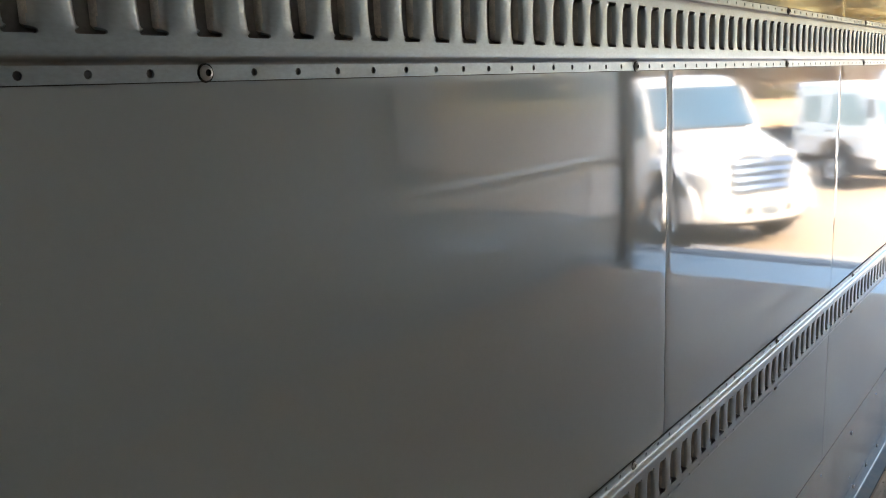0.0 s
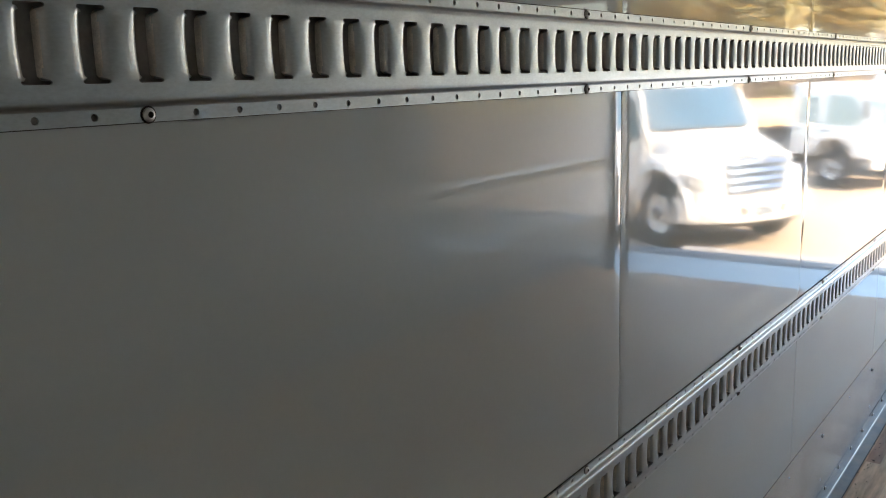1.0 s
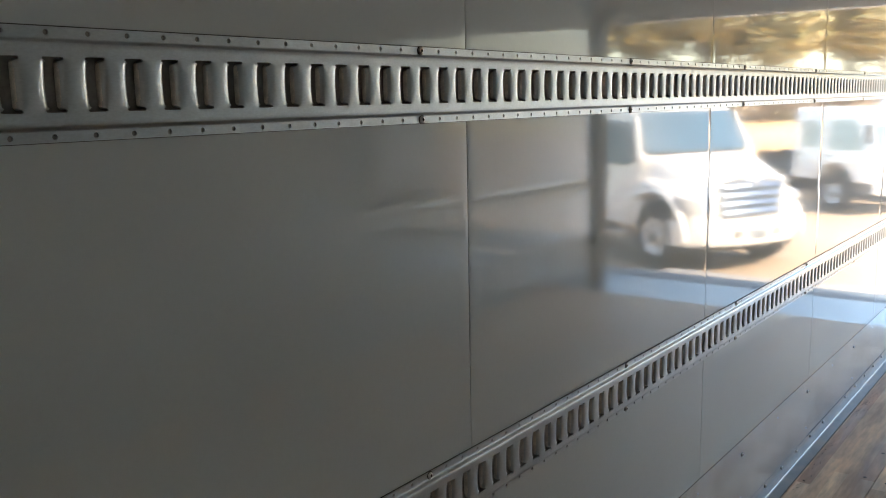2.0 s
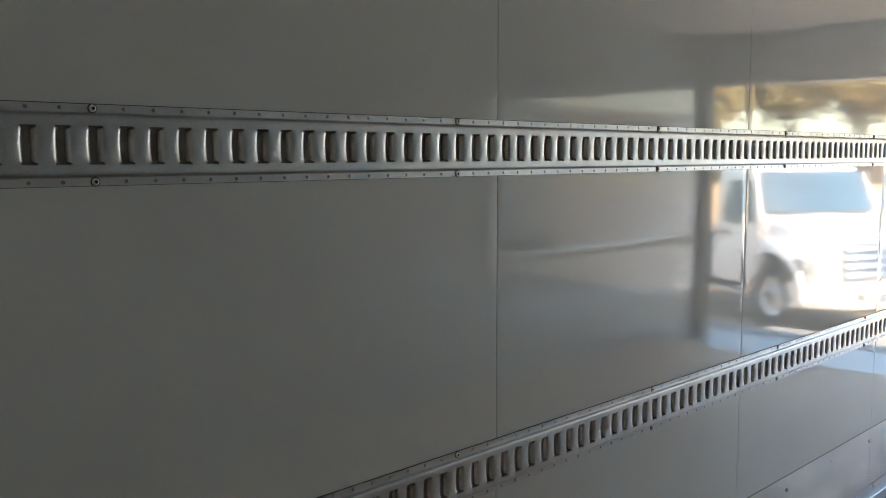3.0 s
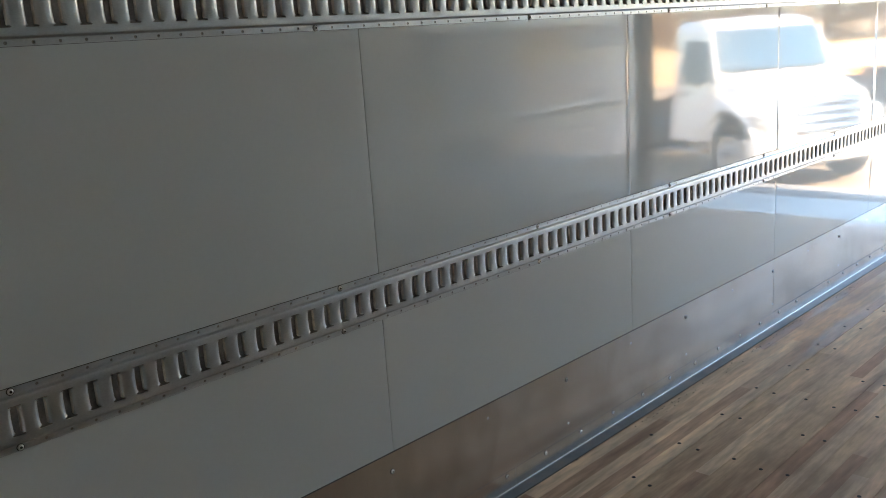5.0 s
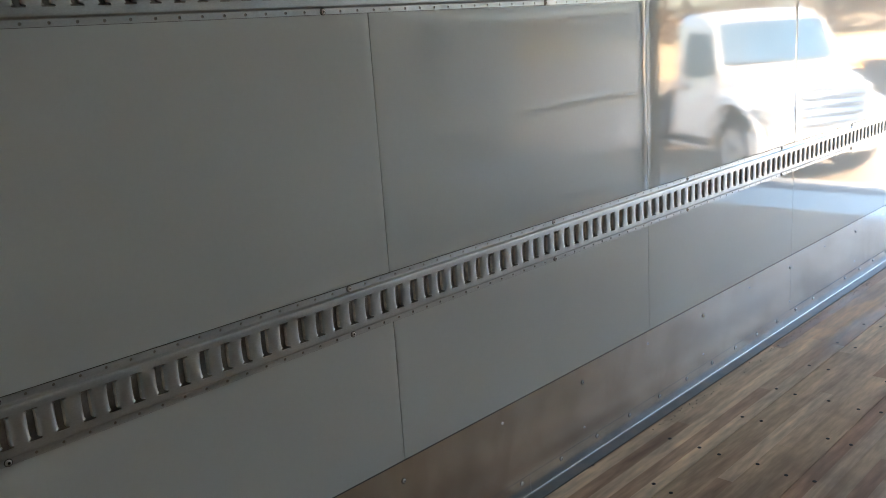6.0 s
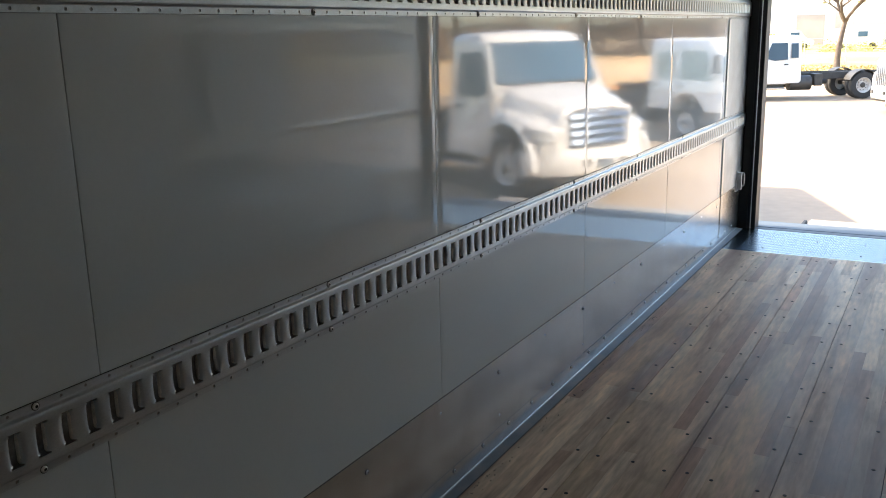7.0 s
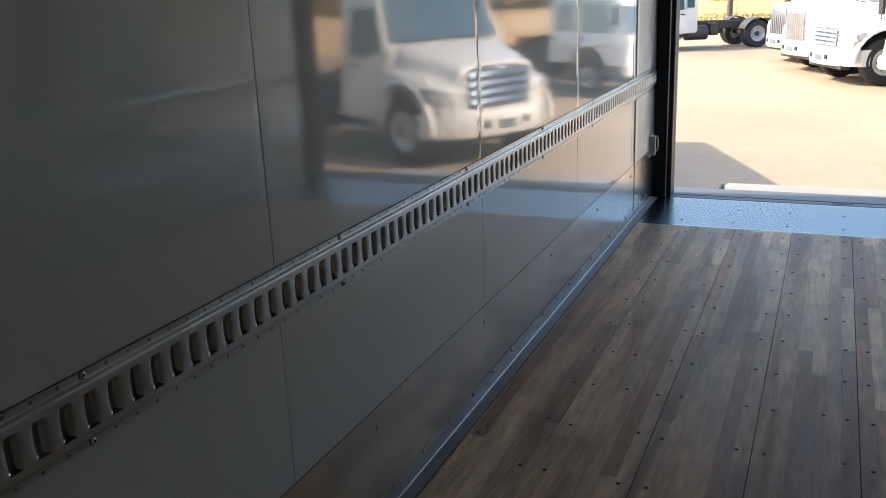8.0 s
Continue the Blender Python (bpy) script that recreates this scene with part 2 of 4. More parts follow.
def prism(bm, poly, y0, y1, axis="y"):
    """Extrudes a polygon of (a, b) along an axis."""
    def at(p, w):
        return {"y": (p[0], w, p[1]), "x": (w, p[0], p[1]), "z": (p[0], p[1], w)}[axis]
    a, b = [bm.verts.new(at(p, y0)) for p in poly], [bm.verts.new(at(p, y1)) for p in poly]
    n = len(poly)
    for i in range(n):
        bm.faces.new((a[i], a[(i + 1) % n], b[(i + 1) % n], b[i]))
    bm.faces.new(list(reversed(a)))
    bm.faces.new(b)
    bmesh.ops.recalc_face_normals(bm, faces=bm.faces[:])


LEFT = Matrix()
RIGHT = pose(W, 0, 0, 0, 0, 180)   # the facing wall: the same, turned half round


def span(side):
    """The wall's stretch along its own y."""
    return (Y0, Y1) if side is LEFT else (-Y1, -Y0)


# ---- shell of the box ----
bm = boxes((-0.06, -0.0125, Y0, Y1 + 0.13, -0.10, H + 0.06))
wall_left = tagged(part("wall_left", bm, M_BACK), "box body side wall lined with glossy panels", "wall", kind="structure")
bm = boxes((W + 0.0125, W + 0.06, Y0, Y1 + 0.13, -0.10, H + 0.06))
wall_right = tagged(part("wall_right", bm, M_BACK), "box body side wall lined with glossy panels", "wall", kind="structure")
bm = boxes((-0.06, W + 0.06, Y0 - 0.06, Y0, -0.10, H + 0.06))
tagged(part("wall_front", bm, M_CEIL), "plain off-white bulkhead closing the cargo box", "wall", kind="structure")
bm = boxes((-0.06, W + 0.06, Y0 - 0.06, Y1 + 0.16, H, H + 0.045))
tagged(part("ceiling", bm, M_CEIL), "off-white ceiling sheet of the cargo box", "ceiling", kind="structure")
bm = boxes((-0.06, W + 0.06, Y1 + 0.03, Y1 + 0.155, 2.10, H - 0.003))
tagged(part("rear_header", bm, M_CEIL), "off-white rear header above the open doorway", "header", kind="structure")


def curled_panel(y0, y1, z0, z1, seed):
    """A glossy sheet with softly curled long edges and a faint waviness."""
    d = [0, 0.003, 0.007, 0.012, 0.018, 0.025, 0.034]
    w = y1 - y0
    inner = [0.034 + (w - 0.068) * i / 8 for i in range(1, 8)]
    ys = d + inner + [w - v for v in reversed(d)]
    zs = [z0 + (z1 - z0) * i / 9 for i in range(10)]
    bm = bmesh.new()
    grid = []
    for y in ys:
        e = min(y, w - y)
        curl = 0.35 + 0.65 * abs(math.sin(2.1 * (seed + (0 if y < w / 2 else 1)) + 0.4))
        c = -0.00075 * curl * max(0, 1 - e / 0.026) ** 2
        col = []
        for z in zs:
            wav = 0.00022 * noise.noise(Vector((y0 * 3 + y * 2.2, z * 1.8, seed))) * min(1, e / 0.05)
            col.append(bm.verts.new((c + wav, y0 + y, z)))
        grid.append(col)
    back = [[bm.verts.new((-0.012, y0 + y, z)) for z in (z0, z1)] for y in (0, w)]
    for a, b in zip(grid, grid[1:]):
        for i in range(9):
            bm.faces.new((a[i], b[i], b[i + 1], a[i + 1]))
    bm.faces.new([back[0][0], *grid[0], back[0][1]])
    bm.faces.new([back[1][1], *reversed(grid[-1]), back[1][0]])
    bm.faces.new([*[g[-1] for g in grid], back[1][1], back[0][1]])
    bm.faces.new([*[g[0] for g in reversed(grid)], back[0][0], back[1][0]])
    return bm


for wall, side in ((wall_left, LEFT), (wall_right, RIGHT)):
    a, b = span(side)
    s = SEAM if side is LEFT else -SEAM
    cuts = [a] + sorted(v for v in (s + PANEL * k for k in range(-8, 9)) if a + 0.05 < v < b - 0.05) + [b]
    for i, (u, v) in enumerate(zip(cuts, cuts[1:])):
        part("panel", curled_panel(u + 0.0011, v - 0.0011, 0.3338, H - 0.001, i + (0 if side is LEFT else 50)), M_PANEL, wall, smooth=60, m=side)

# ---- floor ----
bm = boxes((-0.012, W + 0.012, Y0, Y1 + 0.13, -0.10, -0.029))
floor = tagged(part("floor", bm, M_DARK), "laminated hardwood truck floor with board seams and screws", "floor", kind="structure")
rng = random.Random(5)
FLOOR_END = 5.005
near_left = 300
screw_bm = bmesh.new()
lathe(screw_bm, [(0.0066, -0.004), (0.0066, 0.0011), (0.0048, 0.0018), (0.0016, 0.0010)], n=8)
screw_me = bpy.data.meshes.new("screw")
screw_bm.to_mesh(screw_me)
screw_bm.free()
screw_me.materials.append(M_DARK)
floor_screws = []
for k in range(9):
    x0, x1 = k * BOARD + 0.0011, min((k + 1) * BOARD - 0.0011, W)
    if x1 - x0 < 0.05:
        continue
    board = part("floor_board", boxes((x0, x1, Y0, FLOOR_END, -0.028, -0.006)), M_DARK, floor)
    n = max(3, round((x1 - x0) / 0.047))
    rest = bmesh.new()
    for j in range(n):
        u0, u1 = x0 + (x1 - x0) * j / n, x0 + (x1 - x0) * (j + 1) / n
        y = Y0 - rng.uniform(0, 0.9)
        while y < FLOOR_END:
            length = rng.choice((0.5, 0.8, 1.1, 1.5, 2.0)) * rng.uniform(0.85, 1.15)
            a, b = max(y, Y0), min(y + length, FLOOR_END)
            y += length
            if b - a < 0.03:
                continue
            top = rng.uniform(-0.00035, 0.0)
            row = (u0 + 0.0001, u1 - 0.0001, a + 0.0001, b - 0.0001, -0.0058, top)
            if b > 0.75 and k < 5 and near_left > 0 and a < 4.9:
                near_left -= 1
                part("lamella", boxes(row), M_WOOD, board)
            else:
                box(rest, *row)
    tagged(part("lamella_rest", rest, M_WOOD_FAR, board), kind="stuff")
    for r in range(-7, 9):
        ys = 2.447 + 0.3048 * r
        for off in (0.039, BOARD - 0.039):
            if x0 + off < x1:
                floor_screws.append((board, k * BOARD + off + rng.uniform(-0.006, 0.006), ys + rng.uniform(-0.012, 0.012)))
        if rng.random() < 0.35:
            floor_screws.append((board, k * BOARD + rng.uniform(0.10, 0.20), ys + rng.uniform(-0.012, 0.012)))
for board, x, y in floor_screws:
    if Y0 < y < FLOOR_END:
        part("screw", screw_me, None, board, m=pose(x, y, 0))


# ---- logistic tracks ----
def track_mesh(cells):
    """Pressed slotted steel track, 127 mm wide, from a 50.8 mm cell repeated along y."""
    h = PITCH / 2
    face, flat = 0.0127, 0.0032
    verts, quads = [], []

    def grid(rows):
        base = len(verts)
        nc = len(rows[0])
        for r in rows:
            verts.extend(r)
        p, q, r = (Vector(rows[i][j]) for i, j in ((0, 0), (0, 1), (1, 0)))
        flip = (q - p).cross(r - p).x < 0
        for i in range(len(rows) - 1):
            for j in range(nc - 1):
                q = base + i * nc + j
                quads.append((q, q + nc, q + nc + 1, q + 1) if flip else (q, q + 1, q + nc + 1, q + nc))

    # the slotted band: lands that sag towards each slot and roll back into a lip, with a notch at each slot end
    zs = [0.0305, 0.0302, 0.0297, 0.0290, 0.0278, 0.0268, 0.0260, 0.0252, 0.0244, 0.0235, 0.0220, 0.018, 0.012, 0.006]
    zs = [-z for z in zs] + [0.0] + list(reversed(zs))
    fixed = (0.0, 0.0050, 0.0075, 0.0098, 0.0113)

    def smooth_step(v):
        v = min(1, max(0, v))
        return v * v * (3 - 2 * v)

    def section(z):
        """The sheet's run from mid-land to the slot edge: points (x, y)."""
        az = abs(z)
        sag = max(0, 1 - (az / 0.0285) ** 2) ** 0.7
        lip = smooth_step((0.0278 - az) / 0.0042)
        cut = 0.0130 + 0.0118 * lip + (0.0020 if az > 0.0303 else 0.0010 if az > 0.0300 else 0.0003 if az > 0.0294 else 0)
        stops = list(fixed) + [0.0118 + (cut - 0.0118) * k / 9 for k in range(10)]
        x, y, out, prev = face, h, [], 0.0
        for st in stops:
            for _ in range(6):
                mid = prev + (st - prev) * 0.5
                turn = 15 * sag * min(1, max(0, (mid - 0.0015) / 0.0085)) + (78 - 15 * sag) * lip * min(1, max(0, (mid - 0.0105) / 0.0118))
                x -= (st - prev) / 6 * math.sin(radians(turn)) if st > 0 else 0
                y -= (st - prev) / 6 * math.cos(radians(turn)) if st > 0 else 0
            prev = st
            out.append((x, y))
        return out

    for sgn in (-1, 1):
        grid([[(x, sgn * y, z) for x, y in section(z)] for z in zs])
    # plain bands, bends
    ends = [y for x, y in section(0.0305)]
    ylist = [-y for y in ends] + list(reversed(ends))
    for sg in (-1, 1):
        prof = [(face, 0.0305), (face, 0.040), (face, 0.0445), (face - 0.0008, 0.0462), (face - 0.0026, 0.0472), (flat + 0.003, 0.0483), (flat + 0.0009, 0.0491), (flat, 0.0512)]
        grid([[(x, y, sg * z) for y in (ylist if sg > 0 else list(reversed(ylist)))] for x, z in prof])
        # flange with its hole
        zc, r = 0.0573, 0.0034
        rim = []
        for a in range(0, 360, 45):
            c, s = math.cos(radians(a)), math.sin(radians(a))
            rim.append((a, r * c, r * s))
        base = len(verts)
        outer = [(h, 0), (h, 0.0062), (0, 0.0062), (-h, 0.0062), (-h, 0), (-h, -0.0061), (0, -0.0061), (h, -0.0061)]
        for (oy, oz), (_, ry, rz) in zip(outer, rim):
            verts.append((flat, oy, sg * (zc + oz)))
            verts.append((flat, ry, sg * (zc + rz)))
        for i in range(8):
            a, b = base + 2 * i, base + 2 * ((i + 1) % 8)
            quads.append((a, b, b + 1, a + 1) if sg > 0 else (a + 1, b + 1, b, a))
    v = np.array(verts, float)
    q = np.array(quads, int)
    allv = np.concatenate([v + (0, PITCH * (c - cells // 2), 0) for c in range(cells)])
    allq = np.concatenate([q + len(v) * c for c in range(cells)])
    bm = bmesh.new()
    me = bpy.data.meshes.new("rail")
    me.from_pydata(allv.tolist(), [], allq.tolist())
    bm.from_mesh(me)
    bmesh.ops.remove_doubles(bm, verts=bm.verts[:], dist=0.00008)
    bm.to_mesh(me)
    bm.free()
    me.materials.append(M_TRACK)
    me.materials.append(M_SHEAR)
    me.polygons.foreach_set("material_index", [1 if p.center.x < face - 0.0048 and abs(p.center.z) < 0.0272 else 0 for p in me.polygons])
    me.set_sharp_from_angle(angle=radians(50))
    uses = collections.Counter(k for p in me.polygons for k in p.edge_keys)
    for e in me.edges:
        if uses[e.key] == 1:
            e.use_edge_sharp = True
    me.polygons.foreach_set("use_smooth", [not (abs(p.normal.x) > 0.9995 and p.center.x < flat + 0.0004) for p in me.polygons])
    return me


def bolt_mesh(r=0.0062, h=0.0042):
    bm = bmesh.new()
    turn = Matrix.Rotation(radians(90), 4, "Y")
    lathe(bm, [(r * 1.25, 0), (r * 1.25, 0.0010), (r, 0.0011), (r * 0.97, h * 0.5), (r * 0.75, h * 0.9), (r * 0.45, h), (r * 0.40, h * 0.55), (r * 0.1, h * 0.5)], turn, n=14)
    me = bpy.data.meshes.new("bolt")
    bm.normal_update()
    bm.to_mesh(me)
    bm.free()
    me.materials.append(M_BOLT)
    me.materials.append(M_FRAME)
    for p in me.polygons:
        d = math.hypot(p.center.y, p.center.z)
        p.material_index = 1 if d > r * 1.0 or (d < r * 0.43 and p.center.x < h * 0.9) else 0
    me.polygons.foreach_set("use_smooth", [True] * len(me.polygons))
    me.set_sharp_from_angle(angle=radians(45))
    return me


rail_me, bolt_me = track_mesh(157), bolt_mesh()
# the mesh is centred 34 pitches along from the datum bolt
MID = 34 * PITCH


def cargo_track(z, side, label):
    t = tagged(empty("cargo_track", side @ pose(0, MID if side is LEFT else -MID, z)), label, "tie-down track", "tie-down tracks on the side walls")
    rail = part("rail", rail_me, None, t)
    sol = rail.modifiers.new("thickness", "SOLIDIFY")
    sol.thickness, sol.offset, sol.use_rim = 0.0022, -1, True
    # thin dark strips stand in for the shadow lines along both flange edges
    for z0, z1 in ((0.0637, 0.0649), (-0.0644, -0.0636)):
        part("sealant_bead", boxes((0.0003, 0.0016, Y0 - MID + 0.02, Y1 - MID - 0.02, z0, z1)) if side is LEFT else boxes((0.0003, 0.0016, MID - Y1 + 0.02, MID - Y0 - 0.02, z0, z1)), M_SEAL_SHADE, t)
    u0, u1 = (Y0 - MID + 0.02, Y1 - MID - 0.02) if side is LEFT else (MID - Y1 + 0.02, MID - Y0 - 0.02)
    # added strip hides the white panel so the slots look shaded
    part("back_strip", boxes((0.0003, 0.0009, u0, u1, -0.043, 0.043)), M_RECESS_SHADE, t, "grey strip standing in for the shade behind the slots")
    # added backing darkens the flange holes in the same way
    for sz in (-1, 1):
        part("gasket", boxes((0.0003, 0.0007, u0, u1, *sorted((sz * 0.0525, sz * 0.0622)))), M_RECESS_SHADE, t)
    a, b = (Y0 + 0.05, Y1 - 0.05)
    for k in range(-3, 8):
        y = k * BOLT
        if a < y < b:
            for dz in (-0.0573, 0.0573):
                part("bolt", bolt_me, None, t, m=pose(0.0030, (y - MID) * (1 if side is LEFT else -1), dz, random.uniform(0, 50)))
    return t


Z_UP, Z_LOW = 1.4775 + 0.0573, 0.7225 + 0.0573
for side in (LEFT, RIGHT):
    cargo_track(Z_UP, side, "upper galvanised steel slotted track bolted along the wall panels")
    cargo_track(Z_LOW, side, "lower galvanised steel slotted track bolted along the wall panels")


# ---- kick plates and floor angles ----
rivet_me = bolt_mesh(0.0045, 0.0035)
for side in (LEFT, RIGHT):
    sg = 1 if side is LEFT else -1
    for u0, u1, x in ((Y0, 2.573, 0.0), (2.577, 5.10, -0.0010)):
        a, b = sorted((sg * u0, sg * u1))
        bm = bmesh.new()
        prism(bm, [(x - 0.0018, 0.002), (x, 0.002), (x, 0.3302), (x - 0.0018, 0.3302)], a, b)
        kick = tagged(part("kick_plate", bm, M_GALV if side is LEFT else M_GALV_DARKER, m=side), "scuffed galvanised sheet kick plate along the wall foot", "kick plate", "kick plates")
        part("joint_seal", boxes((-0.009, 0.0002, a, b, 0.3303, 0.3336)), M_SEAL_SHADE, kick)
        for k in range(-3, 7):
            y = 0.126 + k * BOLT
            if u0 < y < (u1 - 0.001 if u1 < 3 else u1):
                part("bolt", bolt_me, None, kick, m=pose(x, sg * y, 0.276))
                for dz in (0.115,):
                    part("rivet", rivet_me, None, kick, m=pose(x - 0.002, sg * (y + 0.004), dz))
            y += BOLT / 2
            if u0 < y < u1 - 0.12:
                part("rivet", rivet_me, None, kick, m=pose(x - 0.002, sg * y, 0.285))
    for u0, u1 in ((Y0, 0.6475), (0.6485, 3.042), (3.043, 5.66)):
        a, b = sorted((sg * u0, sg * u1))
        bm = bmesh.new()
        prism(bm, [(0.0003, 0.070), (0.0009, 0.070), (0.0016, 0.014), (0.0025, 0.0088), (0.0035, 0.0076), (0.0066, 0.0058), (0.042, 0.0034), (0.042, 0.0006), (0.0003, 0.0006)], a, b)
        # left angle: sheet flange, lighter bend painted as a highlight, darker leg and top edge
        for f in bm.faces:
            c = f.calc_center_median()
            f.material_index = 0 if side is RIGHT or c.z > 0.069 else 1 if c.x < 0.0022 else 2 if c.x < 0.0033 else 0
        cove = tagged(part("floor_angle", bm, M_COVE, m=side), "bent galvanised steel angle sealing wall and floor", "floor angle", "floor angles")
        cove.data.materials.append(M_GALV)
        cove.data.materials.append(M_BEND_GLINT)
        part("sealant", boxes((0.0421, 0.0455, a, b, 0.0004, 0.0022)), M_SEAL_SHADE, cove, m=Matrix())
        for k in range(-16, 26):
            y = 0.605 + 0.2032 * k
            if u0 + 0.02 < y < u1 - 0.02:
                part("bolt", bolt_me, None, cove, m=pose(0.0012, sg * y, 0.057))

# ---- rear corner: trim, frame, latch, threshold ----
for side in (LEFT, RIGHT):
    sg = 1 if side is LEFT else -1
    def strip(name, u0, u1, x0, x1, z0, z1, m, bev=0.0):
        a, b = sorted((sg * u0, sg * u1))
        return part(name, box(bmesh.new(), x0, x1, a, b, z0, z1, bev), m, m=side)
    trim = tagged(empty("corner_trim", side), "brushed metal corner trim beside the rear frame", "trim", kind="structure")
    for z0, z1 in ((0.333, Z_LOW - 0.066), (Z_LOW + 0.066, Z_UP - 0.066), (Z_UP + 0.066, 2.50)):
        o = strip("trim_plate", 5.135, Y1, 0.0005, 0.0030, z0, z1, M_TRIM if side is LEFT else M_PANEL)
        o.parent, o.matrix_basis = trim, Matrix()
        if side is RIGHT:
            continue
        o = strip("edge_strip", 5.085, 5.133, 0.0008, 0.0065, z0 + 0.004, z1 - 0.004, M_ALU, 0.0012)
        o.parent, o.matrix_basis = trim, Matrix()
    o = strip("foot_plate", 5.102, Y1, -0.008, 0.0024, 0.002, 0.332, M_GALV if side is LEFT else M_GALV_DARKER)
    o.parent, o.matrix_basis = trim, Matrix()
    # rear frame post: outer black post, track lip, inner channel
    post = tagged(empty("rear_frame_post", side), "black painted rear door post with a bright guide lip", "door post", kind="structure")
    posts = [("post", [(-0.06, 0.062, Y1 + 0.002, Y1 + 0.15, -0.02, 2.12)], M_BLACK),
             ("guide_channel", [(0.062, 0.084, Y1 - 0.012, Y1 + 0.012, -0.005, 2.12), (0.062, 0.084, Y1 + 0.055, Y1 + 0.075, -0.005, 2.12)], M_BLACK),
             ("guide_lip", [(0.084, 0.0905, Y1 - 0.018, Y1 - 0.010, -0.002, 2.12)], M_ALU),
             ("inner_post", [(0.0905, 0.118, Y1 + 0.0, Y1 + 0.14, -0.02, 2.12)], M_BLACK)]
    if side is RIGHT:   # the facing post is slimmer
        posts = [("post", [(-0.06, 0.068, Y1 + 0.002, Y1 + 0.15, -0.02, 2.12)], M_BLACK),
                 ("guide_lip", [(0.068, 0.074, Y1 - 0.018, Y1 - 0.010, -0.002, 2.12)], M_ALU)]
    for name, rows, m in posts:
        bm = bmesh.new()
        for x0, x1, u0, u1, z0, z1 in rows:
            a, b = sorted((sg * u0, sg * u1))
            box(bm, x0, x1, a, b, z0, z1, 0.003)
        part(name, bm, m, post)

# door latch keeper
latch = tagged(empty("door_latch", pose(0.003, 5.60, 0.36)), "zinc-plated latch keeper screwed to the wall beside the rear post", "latch")
part("base_plate", boxes((0, 0.004, -0.055, 0.075, -0.075, 0.075), bevel=0.0015), M_LATCH, latch)
part("bracket", boxes((0.004, 0.034, -0.042, -0.036, -0.060, 0.060), (0.004, 0.030, -0.036, 0.010, 0.052, 0.060), (0.004, 0.030, -0.036, 0.010, -0.060, -0.052), (0.030, 0.034, -0.036, -0.010, -0.060, 0.060), bevel=0.0015), M_LATCH, latch)
part("slot", boxes((0.0045, 0.018, 0.012, 0.046, -0.045, 0.045), bevel=0.004), M_DARK, latch)
bm = bmesh.new()
loop = [(0.022 + 0.013 * math.copysign(abs(math.cos(a)) ** 0.7, math.cos(a)), 0.058, 0.048 * math.copysign(abs(math.sin(a)) ** 0.8, math.sin(a))) for a in [2 * math.pi * i / 20 for i in range(21)]]
tube(bm, loop, [0.0055] * 21, 8)
part("ring", bm, M_LATCH, latch, "bright open ring", smooth=50)
for dz in (-0.06, 0.06):
    part("bolt", bolt_me, None, latch, m=pose(0.004, -0.035, dz))

# threshold of tread plate
tread = tagged(part("threshold_plate", boxes((0.002, W - 0.002, FLOOR_END + 0.003, 5.698, -0.02, -0.001)), M_TREAD), "steel tread plate threshold with raised diamonds", "threshold", kind="structure")
verts, faces = [], []
y = FLOOR_END + 0.03
row = 0
while y < 5.685:
    x = 0.14 + (0.014 if row % 2 else 0)
    col = row // 2
    while x < W - 0.14:
        a = radians(45 if col % 2 else -45)
        ca, sa = math.cos(a), math.sin(a)
        b = len(verts)
        for u, v, z in ((-0.013, 0, -0.001), (0, -0.0042, -0.001), (0.013, 0, -0.001), (0, 0.0042, -0.001), (-0.006, 0, 0.0001), (0.006, 0, 0.0001)):
            verts.append((x + u * ca - v * sa, y + u * sa + v * ca, z))
        faces += [(b, b + 1, b + 5, b + 4), (b + 1, b + 2, b + 5), (b + 2, b + 3, b + 4, b + 5), (b + 3, b, b + 4)]
        x += 0.028
        col += 1
    y += 0.0145
    row += 1
me = bpy.data.meshes.new("raised_diamond")
me.from_pydata(verts, [], faces)
me.materials.append(M_TREAD)
tagged(part("raised_diamond", me, None, tread), kind="stuff")
for i in range(8):
    for yy in (5.14, 5.45):
        part("screw", screw_me, None, tread, m=pose(0.28 + 0.295 * i, yy, -0.0006))
sill = tagged(empty("rear_sill"), "grey steel rear sill with dark joints and a lip", "sill", kind="structure")
part("sill_plate", boxes((-0.06, W + 0.06, 5.728, 5.796, -0.09, -0.004), (-0.06, W + 0.06, 5.822, 5.884, -0.09, -0.006), bevel=0.002), M_SILL, sill)
part("sill_joint", boxes((-0.06, W + 0.06, 5.700, 5.890, -0.10, -0.016)), M_DARK, sill)
part("sill_apron", boxes((-0.06, W + 0.06, 5.891, 6.055, -0.13, -0.010), bevel=0.004), M_SILL, sill)
part("drain_slot", boxes((1.10, 1.22, 5.748, 5.776, -0.0038, -0.0030)), M_DARK, sill)
bm = boxes((-0.06, W + 0.06, Y0 - 0.06, Y1 + 0.12, -0.26, -0.101))
tagged(part("underframe", bm, M_FRAME), "dark underframe below the cargo floor", "underframe", kind="structure")

step = tagged(empty("rear_step"), "pale painted rear step bumper behind the sill", "step bumper")
part("step_tread", boxes((0.40, W - 0.40, 6.10, 6.42, -0.10, -0.045), bevel=0.012), M_STEP, step)
part("end_cap", boxes((0.372, 0.398, 6.13, 6.30, -0.10, -0.03), bevel=0.006), M_DARK, step)
part("bracket", boxes((0.60, 0.68, 5.95, 6.15, -0.30, -0.101), (W - 0.68, W - 0.60, 5.95, 6.15, -0.30, -0.101)), M_FRAME, step)

